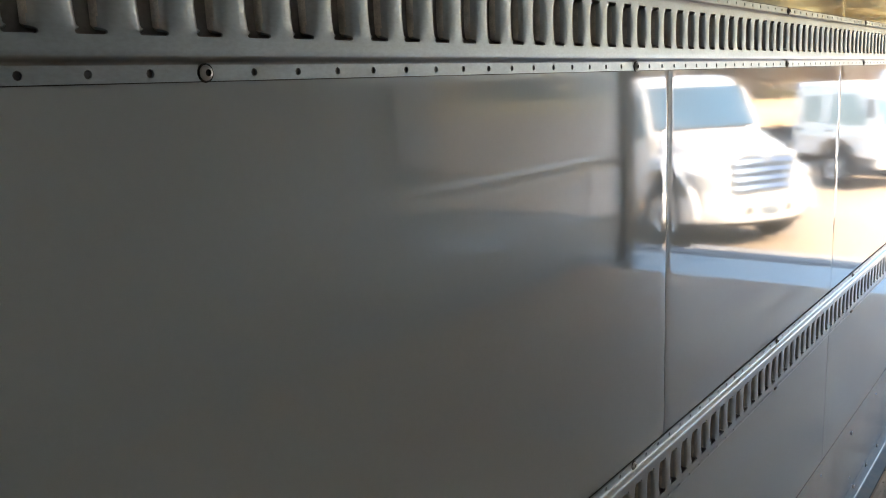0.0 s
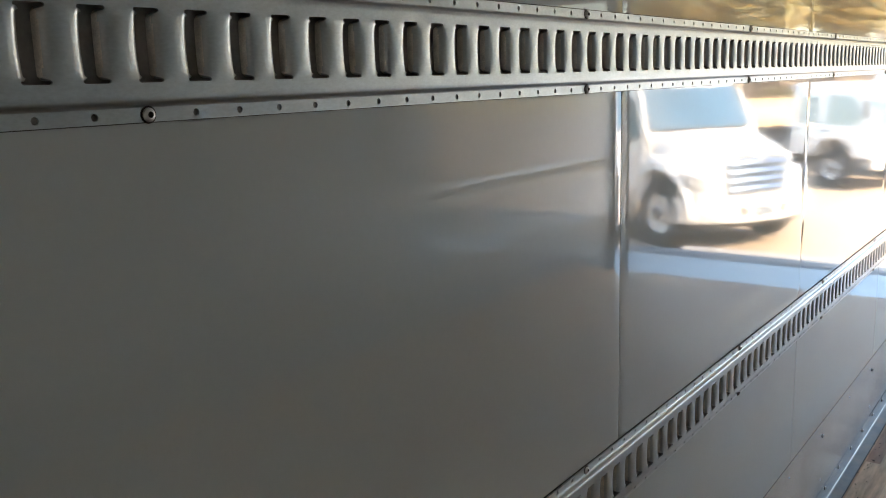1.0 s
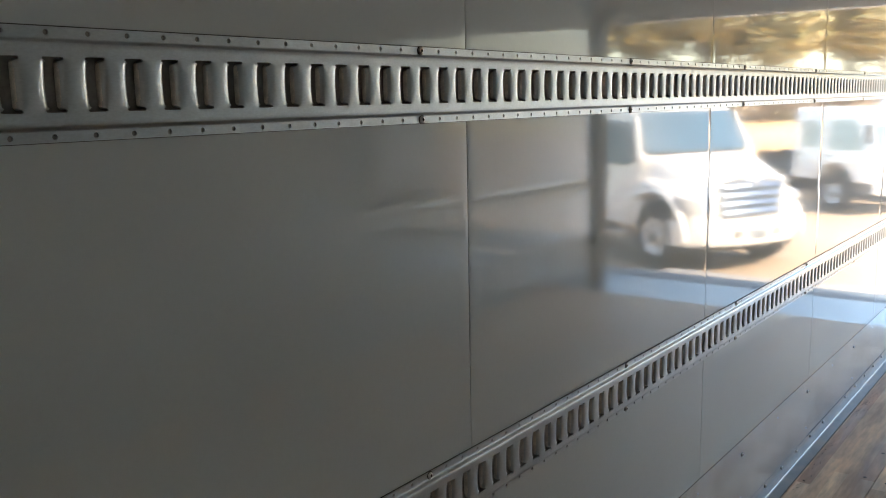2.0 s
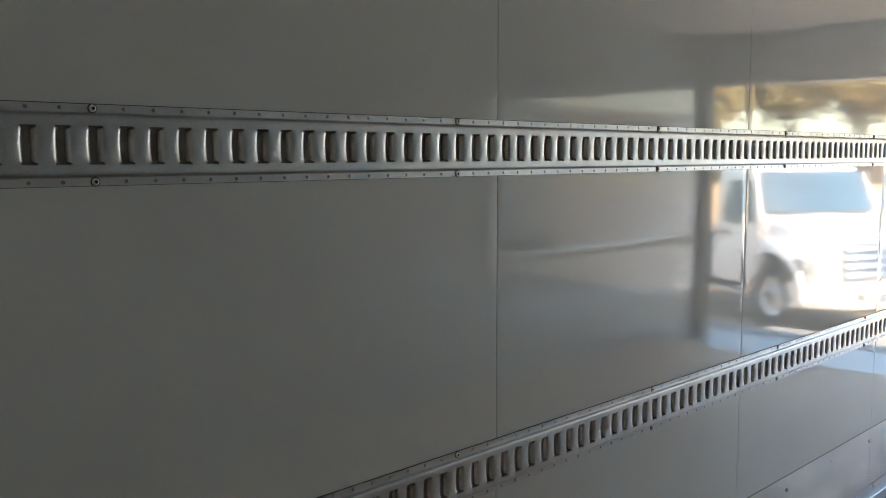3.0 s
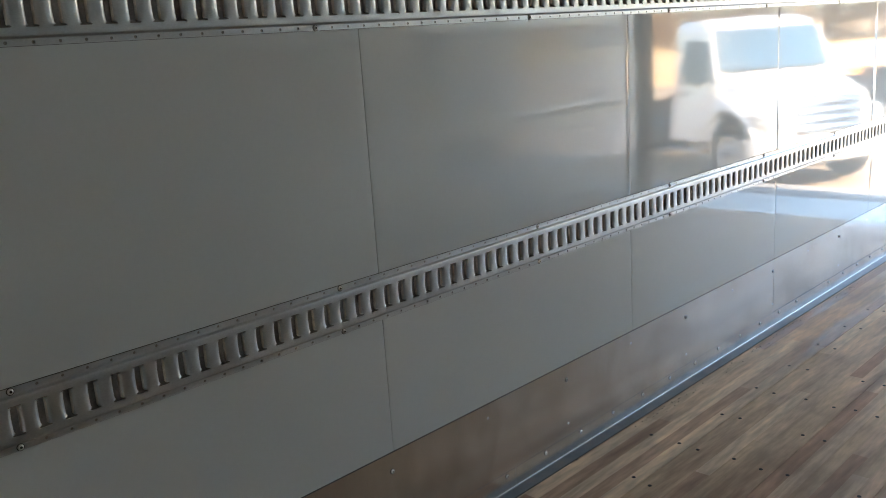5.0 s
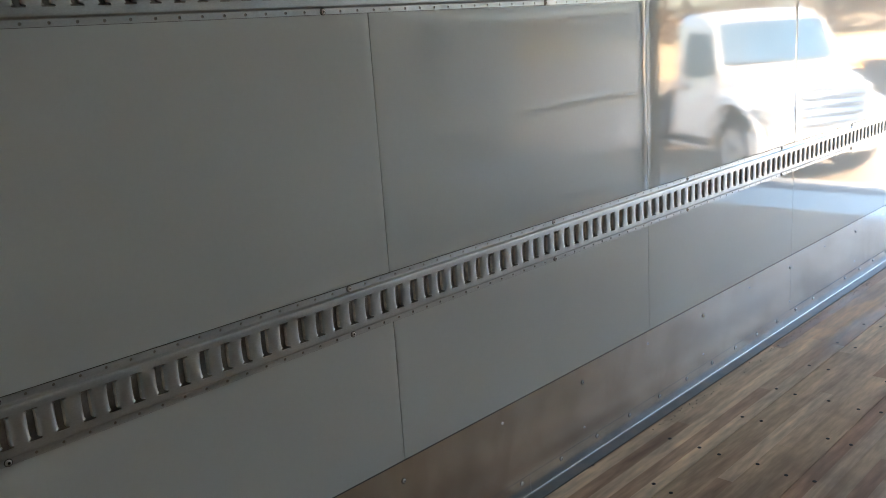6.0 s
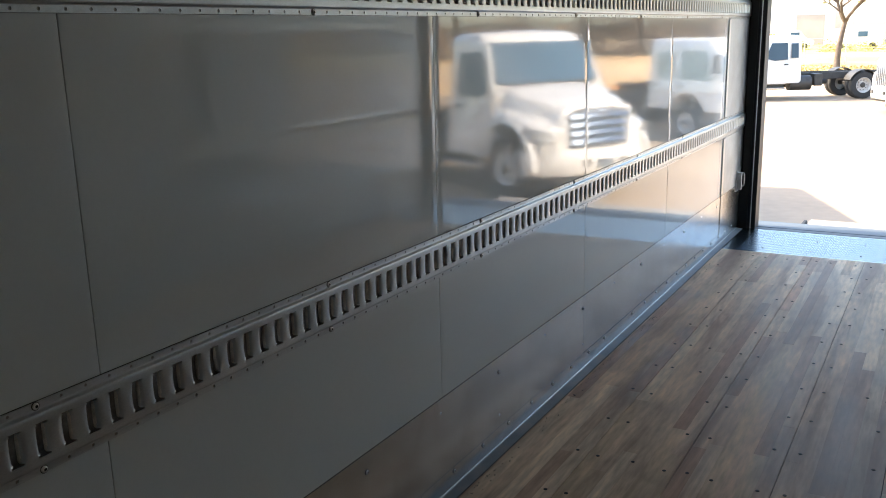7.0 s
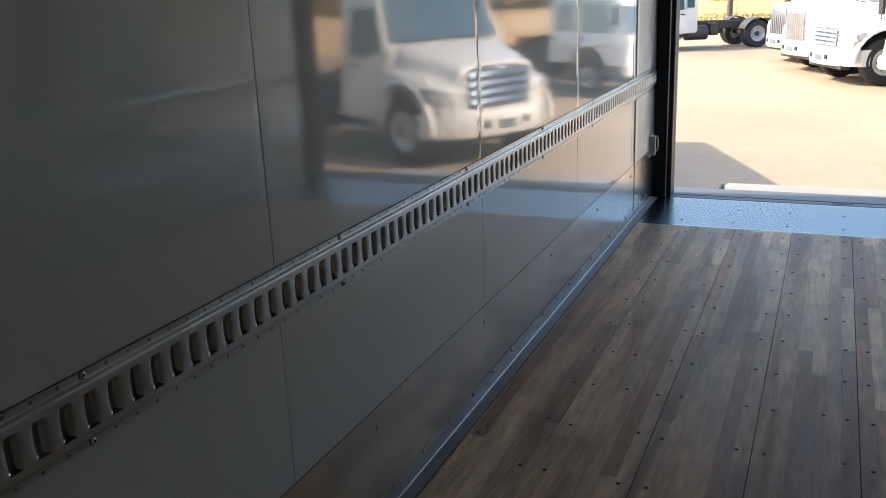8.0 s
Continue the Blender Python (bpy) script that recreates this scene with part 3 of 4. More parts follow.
# crumbs of dirt swept against the angle
r2 = random.Random(9)
verts, faces = [], []
for _ in range(130):
    y = r2.choice((2.2, 2.6, 3.4, 1.5, 4.4)) + r2.gauss(0, 0.16)
    x, s = 0.058 + abs(r2.gauss(0, 0.018)), r2.uniform(0.0012, 0.0045)
    b = len(verts)
    for u, v, w in ((-1, -0.6, 0), (0.9, -0.8, 0), (0.2, 1, 0), (0, 0, 1)):
        verts.append((x + u * s * r2.uniform(0.5, 1), y + v * s, 0.0002 + w * s * 0.8))
    faces += [(b, b + 1, b + 3), (b + 1, b + 2, b + 3), (b + 2, b, b + 3), (b, b + 2, b + 1)]
me = bpy.data.meshes.new("floor_crumbs")
me.from_pydata(verts, [], faces)
me.materials.append(M_FRAME)
tagged(part("floor_crumbs", me, None), "dark dirt crumbs swept against the floor angle", "dirt", kind="stuff")

# the truck's own wheels and chassis carry the box
chassis = tagged(empty("truck_chassis"), "dark chassis with rear wheels carrying the cargo box", "chassis")
part("frame_rail", boxes((0.87, 0.95, Y0 - 2.0, 5.6, -0.50, -0.262)), M_FRAME, chassis)
part("frame_rail", boxes((1.67, 1.75, Y0 - 2.0, 5.6, -0.50, -0.262)), M_FRAME, chassis)
for y in (-3.4, 3.0):
    part("axle", boxes((0.3, W - 0.3, y - 0.06, y + 0.06, GZ + 0.42, -0.502)), M_FRAME, chassis)
    for x in (0.27, W - 0.27):
        bm = bmesh.new()
        lathe(bm, [(0.10, -0.10), (0.25, -0.12), (0.46, -0.13), (0.50, -0.08), (0.50, 0.08), (0.46, 0.13), (0.25, 0.12), (0.10, 0.10)], Matrix.Translation((x, y, GZ + 0.50)) @ Matrix.Rotation(radians(90), 4, "Y"), 28)
        part("wheel", bm, M_TYRE, chassis, smooth=40)


# ---- trucks in the yard ----
def wheel(parent, x, y, outer, dual=False, size=1.0):
    """A tyre on a steel rim; outer is the side that faces away from the truck."""
    R = 0.50
    hub = empty("wheel", pose(x, y, R * size) @ Matrix.Scale(size, 4))
    hub.parent = parent
    turn = Matrix.Rotation(radians(-90 * outer), 4, "X")
    bm = bmesh.new()
    for off in ((0.0, -0.31) if dual else (0.0,)):
        lathe(bm, [(0.29, -0.12 + off), (0.40, -0.135 + off), (0.47, -0.12 + off), (0.50, -0.085 + off), (0.492, -0.05 + off), (0.50, -0.04 + off), (0.50, 0.04 + off),
                   (0.492, 0.05 + off), (0.50, 0.085 + off), (0.47, 0.12 + off), (0.40, 0.135 + off), (0.29, 0.12 + off)], turn, 32, False)
    part("tyre", bm, M_TYRE, hub, smooth=35)
    d = -0.05 if dual else 0.06
    bm = bmesh.new()
    lathe(bm, [(0.292, -0.10), (0.292, 0.10), (0.275, 0.125), (0.262, 0.10), (0.24, d + 0.02), (0.13, d), (0.12, d + 0.07), (0.06, d + 0.09)], turn, 28)
    part("rim", bm, M_RIM, hub, smooth=35)
    bm = bmesh.new()
    for i in range(10):
        a = 2 * math.pi * i / 10
        lathe(bm, [(0.016, d - 0.01), (0.016, d + 0.035), (0.008, d + 0.04)], turn @ Matrix.Translation((0.18 * math.cos(a), 0.18 * math.sin(a), 0)), 6)
    part("wheel_nuts", bm, M_FRAME, hub)
    bm = bmesh.new()
    lathe(bm, [(0.10, d + 0.06), (0.10, d + 0.085), (0.07, d + 0.10), (0.045, d + 0.12)], turn, 14)
    part("hub_cap", bm, M_FRAME, hub, smooth=40)
    bm = bmesh.new()
    for i in range(5):
        a = 2 * math.pi * (i + 0.5) / 5
        lathe(bm, [(0.03, d + 0.004), (0.03, d + 0.013)], turn @ Matrix.Translation((0.212 * math.cos(a), 0.212 * math.sin(a), 0)), 8)
    part("hand_hole", bm, M_DARK, hub)


def rounded(w, z0, z1, r_top, r_bot, x, n=5, crown=0.0, slope=0.0):
    """A section across the truck at x: sides, rounded shoulders, a crowned top."""
    pts = []
    for cx, cz, r, a0 in ((w - r_bot, z0 + r_bot, r_bot, -90), (w - r_top - slope, z1 - r_top, r_top, 0)):
        for i in range(n):
            a = radians(a0 + 90 * i / (n - 1))
            pts.append((x, cx + r * math.cos(a), cz + r * math.sin(a)))
    mid = [(x, 0.0, z1 + crown)]
    left = pts + mid
    return left + [(p[0], -p[1], p[2]) for p in reversed(pts)]


def yard_truck(m, label, back=-2.15, bars="level", wheelbase=4.3, forward=0.30, tall=1.05):
    """A white bonneted chassis-cab truck, nose to +x, front axle above the origin."""
    t = tagged(empty("chassis_cab_truck", m), label, "truck", "trucks parked in the yard")
    seat_cab = pose(forward, 0, 0.62) @ Matrix.Diagonal((1, 1, tall, 1)) @ pose(0, 0, -0.62)
    arch = 0.69

    def low(x):
        return max(0.62, 0.50 + math.sqrt(max(0, arch * arch - x * x)) if abs(x) < arch else 0.62)

    # bonnet and wings in one shell, with the wheel arches left open
    tall_nose = bars == "upright"
    tip = 0.98 if tall_nose else 0.80

    def blend(rows, x):
        """Runs smoothly through (x, value) rows."""
        for (xa, va), (xb, vb) in zip(rows, rows[1:]):
            if x <= xb:
                u = min(1, max(0, (x - xa) / (xb - xa)))
                return va + (vb - va) * u * u * (3 - 2 * u)
        return rows[-1][1]

    wing_w = [(-0.80, 1.05), (-0.50, 1.08), (0.0, 1.13), (0.45, 1.10), (tip - 0.12, 0.98), (tip, 0.80)]
    wing_z = [(-0.80, 1.42), (-0.30, 1.36), (0.25, 1.26), (tip - 0.08, 1.13), (tip, 1.07)]
    hood_w = [(-0.80, 0.90), (-0.30, 0.83), (tip - 0.05, 0.56), (tip, 0.52)] if tall_nose else [(-0.80, 0.96), (-0.15, 0.94), (tip - 0.05, 0.68), (tip, 0.62)]
    hood_z = [(-0.80, 1.76), (tip - 0.06, 1.58), (tip, 1.50)] if tall_nose else [(-0.80, 1.72), (-0.30, 1.63), (0.35, 1.43), (tip - 0.06, 1.28), (tip, 1.21)] if bars == "level" else [(-0.80, 1.73), (-0.30, 1.66), (0.35, 1.51), (tip - 0.06, 1.40), (tip, 1.33)]
    bm = bmesh.new()
    rings = []
    for x in (-0.80, -0.74, -0.69, -0.64, -0.55, -0.4, -0.25, -0.1, 0.1, 0.25, 0.4, 0.55, 0.64, 0.69, tip - 0.08, tip - 0.05, tip - 0.02, tip):
        ww, wz, hw, hz = (blend(r, x) for r in (wing_w, wing_z, hood_w, hood_z))
        half = [(ww - 0.02, low(x)), (ww, low(x) + 0.05), (ww, wz - 0.13), (ww - 0.03, wz - 0.05), (ww - 0.09, wz - 0.01), (max(min(hw + 0.06, ww - 0.085), ww - 0.20), wz + 0.01),
                (min(hw + 0.035, ww - 0.085), wz + 0.05), (hw + 0.01, hz - 0.12), (hw - 0.03, hz - 0.045), (hw - 0.11, hz - 0.005), (hw * 0.5, hz + 0.025)]
        rings.append([(x, y, z) for y, z in half] + [(x, 0.0, hz + 0.035)] + [(x, -y, z) for y, z in reversed(half)])
    loft(bm, rings)
    bmesh.ops.recalc_face_normals(bm, faces=bm.faces[:])
    nose = part("bonnet", bm, M_PAINT, t, smooth=48)
    for s in (-1, 1):
        bm = bmesh.new()
        prev = None
        for i in range(13):
            a = radians(180 * i / 12)
            c = [(x_r * math.cos(a), s * yy, 0.50 + x_r * math.sin(a)) for x_r, yy in ((0.67, 1.00), (0.67, 1.16), (0.71, 1.15), (0.74, 1.06))]
            ring = [bm.verts.new(p) for p in c]
            if prev:
                for k in range(3):
                    bm.faces.new((prev[k], prev[k + 1], ring[k + 1], ring[k]))
            prev = ring
        part("arch_flare", bm, M_PAINT, t, smooth=50)
        bm = bmesh.new()
        loft(bm, [rounded(0.55, 0.55, 1.10, 0.1, 0.05, -0.62 + 0.0), rounded(0.55, 0.55, 1.10, 0.1, 0.05, 0.60)]) if s > 0 else box(bm, -0.05, 0.05, -0.9, 0.9, 0.44, 0.56)
        part("engine" if s > 0 else "axle", bm, M_FRAME, t)
        # dark vent high on the bonnet's flank
        bm = bmesh.new()
        loft(bm, [[(x, s * (blend(hood_w, x) + 0.012), z0), (x, s * (blend(hood_w, x) + 0.016), z1), (x, s * (blend(hood_w, x) - 0.02), z1), (x, s * (blend(hood_w, x) - 0.02), z0)]
                  for x, z0, z1 in ((-0.42, 1.50, 1.56), (-0.30, 1.45, 1.53), (-0.05, 1.405, 1.435))])
        bmesh.ops.recalc_face_normals(bm, faces=bm.faces[:])
        part("vent", bm, M_DARK, nose)
    # grille
    if tall_nose:
        g = part("grille", boxes((tip - 0.03, tip + 0.03, -0.50, 0.50, 0.70, 1.50), bevel=0.03), M_CHROME, t)
        part("recess", boxes((tip + 0.028, tip + 0.034, -0.46, 0.46, 0.74, 1.46)), M_GRILLE, g)
        for i in range(8):
            y = -0.42 + 0.12 * i
            part("bar", boxes((tip + 0.03, tip + 0.065, y - 0.046, y + 0.046, 0.75, 1.45), bevel=0.014), M_CHROME, g)
    else:
        bm = bmesh.new()
        prism(bm, [(-0.56, 0.80), (0.56, 0.80), (0.60, 1.26), (0.55, 1.33), (0.25, 1.375), (-0.25, 1.375), (-0.55, 1.33), (-0.60, 1.26)], tip - 0.04, tip + 0.015, "x")
        squat = pose(0, 0, 0.80) @ Matrix.Diagonal((1, 1, 0.74 if bars == "level" else 1, 1)) @ pose(0, 0, -0.80)
        g = part("grille", bm, M_CHROME, t, m=squat)
        bm = bmesh.new()
        prism(bm, [(-0.52, 0.835), (0.52, 0.835), (0.56, 1.25), (0.52, 1.30), (0.24, 1.34), (-0.24, 1.34), (-0.52, 1.30), (-0.56, 1.25)], tip + 0.012, tip + 0.020, "x")
        part("recess", bm, M_GRILLE, g)
        for i in range(4):
            z = 0.885 + 0.122 * i
            bm = bmesh.new()
            rings = []
            for k in range(9):
                y = (0.525 + 0.008 * i) * (k / 4 - 1)
                u = 1 - (k / 4 - 1) ** 2
                x, zz = tip + 0.012 + 0.035 * u, z + 0.018 * u
                rings.append([(x, y, zz - 0.034), (x + 0.040, y, zz - 0.034), (x + 0.046, y, zz - 0.022), (x + 0.022, y, zz + 0.034), (x, y, zz + 0.038)])
            loft(bm, rings)
            bmesh.ops.recalc_face_normals(bm, faces=bm.faces[:])
            part("bar", bm, M_BAR if bars == "broad" else M_CHROME, g, smooth=40)
        bm = bmesh.new()
        lathe(bm, [(0.075, 0), (0.075, 0.02), (0.05, 0.03)], Matrix.Translation((tip + 0.06, 0, 1.285)) @ Matrix.Rotation(radians(90), 4, "Y"), 16)
        part("badge", bm, M_CHROME, g)
    # bumper, curved back at the ends
    bm = bmesh.new()
    rings = []
    for i in range(17):
        y = -1.12 + 2.24 * i / 16
        x = tip + 0.17 - 0.46 * (abs(y) / 1.12) ** 3.2
        rings.append([(x - 0.16, y, 0.42), (x - 0.03, y, 0.42), (x - 0.005, y, 0.46), (x, y, 0.70), (x - 0.03, y, 0.765), (x - 0.18, y, 0.775)])
    loft(bm, rings)
    bmesh.ops.recalc_face_normals(bm, faces=bm.faces[:])
    bump = part("bumper", bm, M_PAINT, t, smooth=40)
    for y in (-0.36, 0.36):
        part("tow_slot", boxes((tip + 0.14, tip + 0.176, y - 0.055, y + 0.055, 0.55, 0.65), bevel=0.005), M_DARK, bump)
    part("plate_bracket", boxes((tip + 0.16, tip + 0.18, -0.16, 0.16, 0.52, 0.64)), M_GRILLE, bump)
    part("valance", boxes((tip - 0.20, tip + 0.02, -0.80, 0.80, 0.34, 0.45), bevel=0.02), M_FRAME, t)
    for s in (-1, 1):
        bm = bmesh.new()
        loft(bm, [[(tip + 0.005, s * 0.64, 0.86), (tip + 0.005, s * 0.64, 1.04), (tip - 0.07, s * 0.92, 1.075), (tip - 0.05, s * 0.92, 0.90)],
                  [(tip - 0.12, s * 0.64, 0.86), (tip - 0.12, s * 0.64, 1.04), (tip - 0.22, s * 1.09, 1.12), (tip - 0.20, s * 1.09, 0.96)],
                  [(tip - 0.32, s * 0.64, 0.86), (tip - 0.32, s * 0.64, 1.04), (tip - 0.34, s * 1.12, 1.14), (tip - 0.34, s * 1.12, 1.02)]])
        bmesh.ops.recalc_face_normals(bm, faces=bm.faces[:])
        lamp = part("headlight", bm, M_LAMP, t, smooth=40)
        part("indicator", boxes((tip - 0.19, tip - 0.145, s * 1.075 - 0.02, s * 1.075 + 0.02, 0.99, 1.08)), M_LAMP, lamp)
    # cab
    sleeper = back < -2.2
    rows = [(-0.66, 0.62, 1.58, 1.07, 0.02), (-0.78, 0.62, 1.62, 1.08, 0.03), (-0.92, 0.62, 1.86, 1.09, 0.05), (-1.10, 0.62, 2.16, 1.10, 0.10), (-1.24, 0.62, 2.32, 1.10, 0.13),
            (-1.45, 0.62, 2.38, 1.10, 0.15), (back + 0.10, 0.62, 2.36, 1.10, 0.15), (back, 0.66, 2.30, 1.07, 0.15)]
    bm = bmesh.new()
    bow = {-0.66: 0.11, -0.78: 0.11, -0.92: 0.11, -1.10: 0.10, -1.24: 0.06}
    loft(bm, [[(p[0] - bow.get(x, 0) * abs(p[1]) ** 3, p[1], p[2]) for p in rounded(w, z0, z1, 0.06 if z1 < 2.2 else 0.13, 0.04, x, 6, 0.02, sl)] for x, z0, z1, w, sl in rows])
    bmesh.ops.recalc_face_normals(bm, faces=bm.faces[:])
    cab = part("cab", bm, M_PAINT, t, smooth=45, m=seat_cab)
    # glass: windscreen follows the rake; side panes lie on the leaning sides
    bm = bmesh.new()
    lo, hi = [], []
    for i in range(9):
        y = -0.88 + 1.76 * i / 8
        lo.append((-0.735 - 0.11 * abs(y * 1.12) ** 3, y * 1.12, 1.665))
        hi.append((-1.120 - 0.09 * abs(y * 1.05) ** 3, y * 1.05, 2.235))
    loft(bm, [lo + [(x - 0.02, y, z) for x, y, z in reversed(lo)], hi + [(x - 0.02, y, z) for x, y, z in reversed(hi)]])
    bmesh.ops.recalc_face_normals(bm, faces=bm.faces[:])
    part("windscreen", bm, M_GLASS, cab, smooth=40)
    for s in (-1, 1):
        def pane(name, pts, material, out):
            bm = bmesh.new()
            lean = lambda z: 1.108 - 0.150 * max(0, (z - 1.45)) / 0.9
            a = [bm.verts.new((x, s * (lean(z) + out), z)) for x, z in pts]
            b = [bm.verts.new((x, s * (lean(z) + out - 0.05), z)) for x, z in pts]
            n = len(pts)
            for i in range(n):
                bm.faces.new((a[i], a[(i + 1) % n], b[(i + 1) % n], b[i]))
            bm.faces.new(a)
            bm.faces.new(list(reversed(b)))
            bmesh.ops.recalc_face_normals(bm, faces=bm.faces[:])
            return part(name, bm, material, cab)
        door = pane("door", [(-0.84, 0.78), (-0.84, 1.60), (-1.12, 2.20), (-1.85, 2.20), (-1.88, 0.78)], M_PAINT, 0.006)
        for nm, pts, mm, o in (("window", [(-0.95, 1.55), (-1.20, 2.10), (-1.78, 2.10), (-1.78, 1.50), (-1.3, 1.46)], M_PANE, 0.014),
                               ("handle", [(-1.66, 1.30), (-1.66, 1.335), (-1.80, 1.335), (-1.80, 1.30)], M_DARK, 0.03)):
            o2 = pane(nm, pts, mm, o)
            o2.parent = door
        if sleeper:
            pane("rear_window", [(back + 0.40, 1.55), (back + 0.38, 2.08), (back + 0.14, 2.08), (back + 0.14, 1.55)], M_PANE, 0.010)
        # mirror on its arm
        if bars == "level":
            bm = bmesh.new()
            tube(bm, [(-0.86, s * 1.06, 1.62), (-0.74, s * 1.34, 1.66), (-0.74, s * 1.36, 2.12), (-0.98, s * 1.05, 2.16)], [0.014] * 4, 6)
            arm = part("mirror_arm", bm, M_DARK, t, m=seat_cab)
            part("mirror_head", box(bmesh.new(), -0.80, -0.70, s * 1.34 - 0.085, s * 1.34 + 0.085, 1.70, 2.04, 0.035, 2), M_GRILLE, arm)
        # step, tank
        stp = part("side_step", boxes((-1.75, -0.72, s * 1.00 - 0.10, s * 1.00 + 0.10, 0.42, 0.47), (-1.75, -0.72, s * 1.00 - 0.10, s * 1.00 + 0.10, 0.60, 0.64), bevel=0.01), M_ALU, t)
        part("step_riser", boxes((-1.72, -0.80, s * 0.93 - 0.02, s * 0.93 + 0.02, 0.40, 0.66)), M_FRAME, stp)
        bm = bmesh.new()
        lathe(bm, [(0.20, -0.42), (0.27, -0.40), (0.27, 0.40), (0.20, 0.42)], Matrix.Translation((-2.35, s * 0.82, 0.62)) @ Matrix.Rotation(radians(90), 4, "Y"), 20)
        part("fuel_tank", bm, M_FRAME, t, smooth=40)
        part("frame_rail", boxes((-wheelbase - 1.7, -0.5, s * 0.43 - 0.04, s * 0.43 + 0.04, 0.72, 0.98), bevel=0.008), M_FRAME, t)
        bm = bmesh.new()
        loft(bm, [[(-wheelbase + r * math.cos(radians(a)), s * y, 0.50 + r * math.sin(radians(a))) for r, y in ((0.56, 0.64), (0.56, 1.22), (0.585, 1.22), (0.585, 0.64))] for a in range(20, 165, 12)])
        bmesh.ops.recalc_face_normals(bm, faces=bm.faces[:])
        part("mudguard", bm, M_FRAME, t, smooth=40)
        part("tail_lamp", boxes((-wheelbase - 1.74, -wheelbase - 1.70, s * 0.60 - 0.09, s * 0.60 + 0.09, 0.78, 0.88)), M_AMBER, t)
        wheel(t, 0.0, s * 0.99, s)
        wheel(t, -wheelbase, s * 1.06, s, True)
    bm = bmesh.new()
    for i in range(6):
        x = -2.4 - i * (wheelbase - 1.0) / 5
        box(bm, x - 0.04, x + 0.04, -0.43, 0.43, 0.76, 0.94)
    part("cross_member", bm, M_FRAME, t)
    bm = bmesh.new()
    box(bm, -wheelbase - 0.07, -wheelbase + 0.07, -0.9, 0.9, 0.42, 0.58, 0.03)
    lathe(bm, [(0.10, -0.16), (0.20, -0.08), (0.20, 0.08), (0.10, 0.16)], Matrix.Translation((-wheelbase, 0, 0.50)), 16)
    part("rear_axle", bm, M_FRAME, t)
    part("battery_box", boxes((-3.2, -2.9, 0.48, 0.92, 0.50, 0.95), bevel=0.02), M_FRAME, t)
    part("air_dryer", boxes((-3.7, -3.3, -0.95, -0.48, 0.55, 0.92), bevel=0.02), M_FRAME, t)
    bm = bmesh.new()
    lathe(bm, [(0.09, -0.35), (0.10, -0.33), (0.10, 0.33), (0.09, 0.35)], Matrix.Translation((-3.25, 0.30, 0.62)) @ Matrix.Rotation(radians(90), 4, "Y"), 14)
    part("air_tank", bm, M_FRAME, t, smooth=40)
    bm = bmesh.new()
    for y in (-0.5, -0.2, 0.2, 0.5, 0.0):
        box(bm, -1.46, -1.38, y - 0.04, y + 0.04, 2.39, 2.425, 0.01)
    part("roof_lamp", bm, M_AMBER, t)
    return t


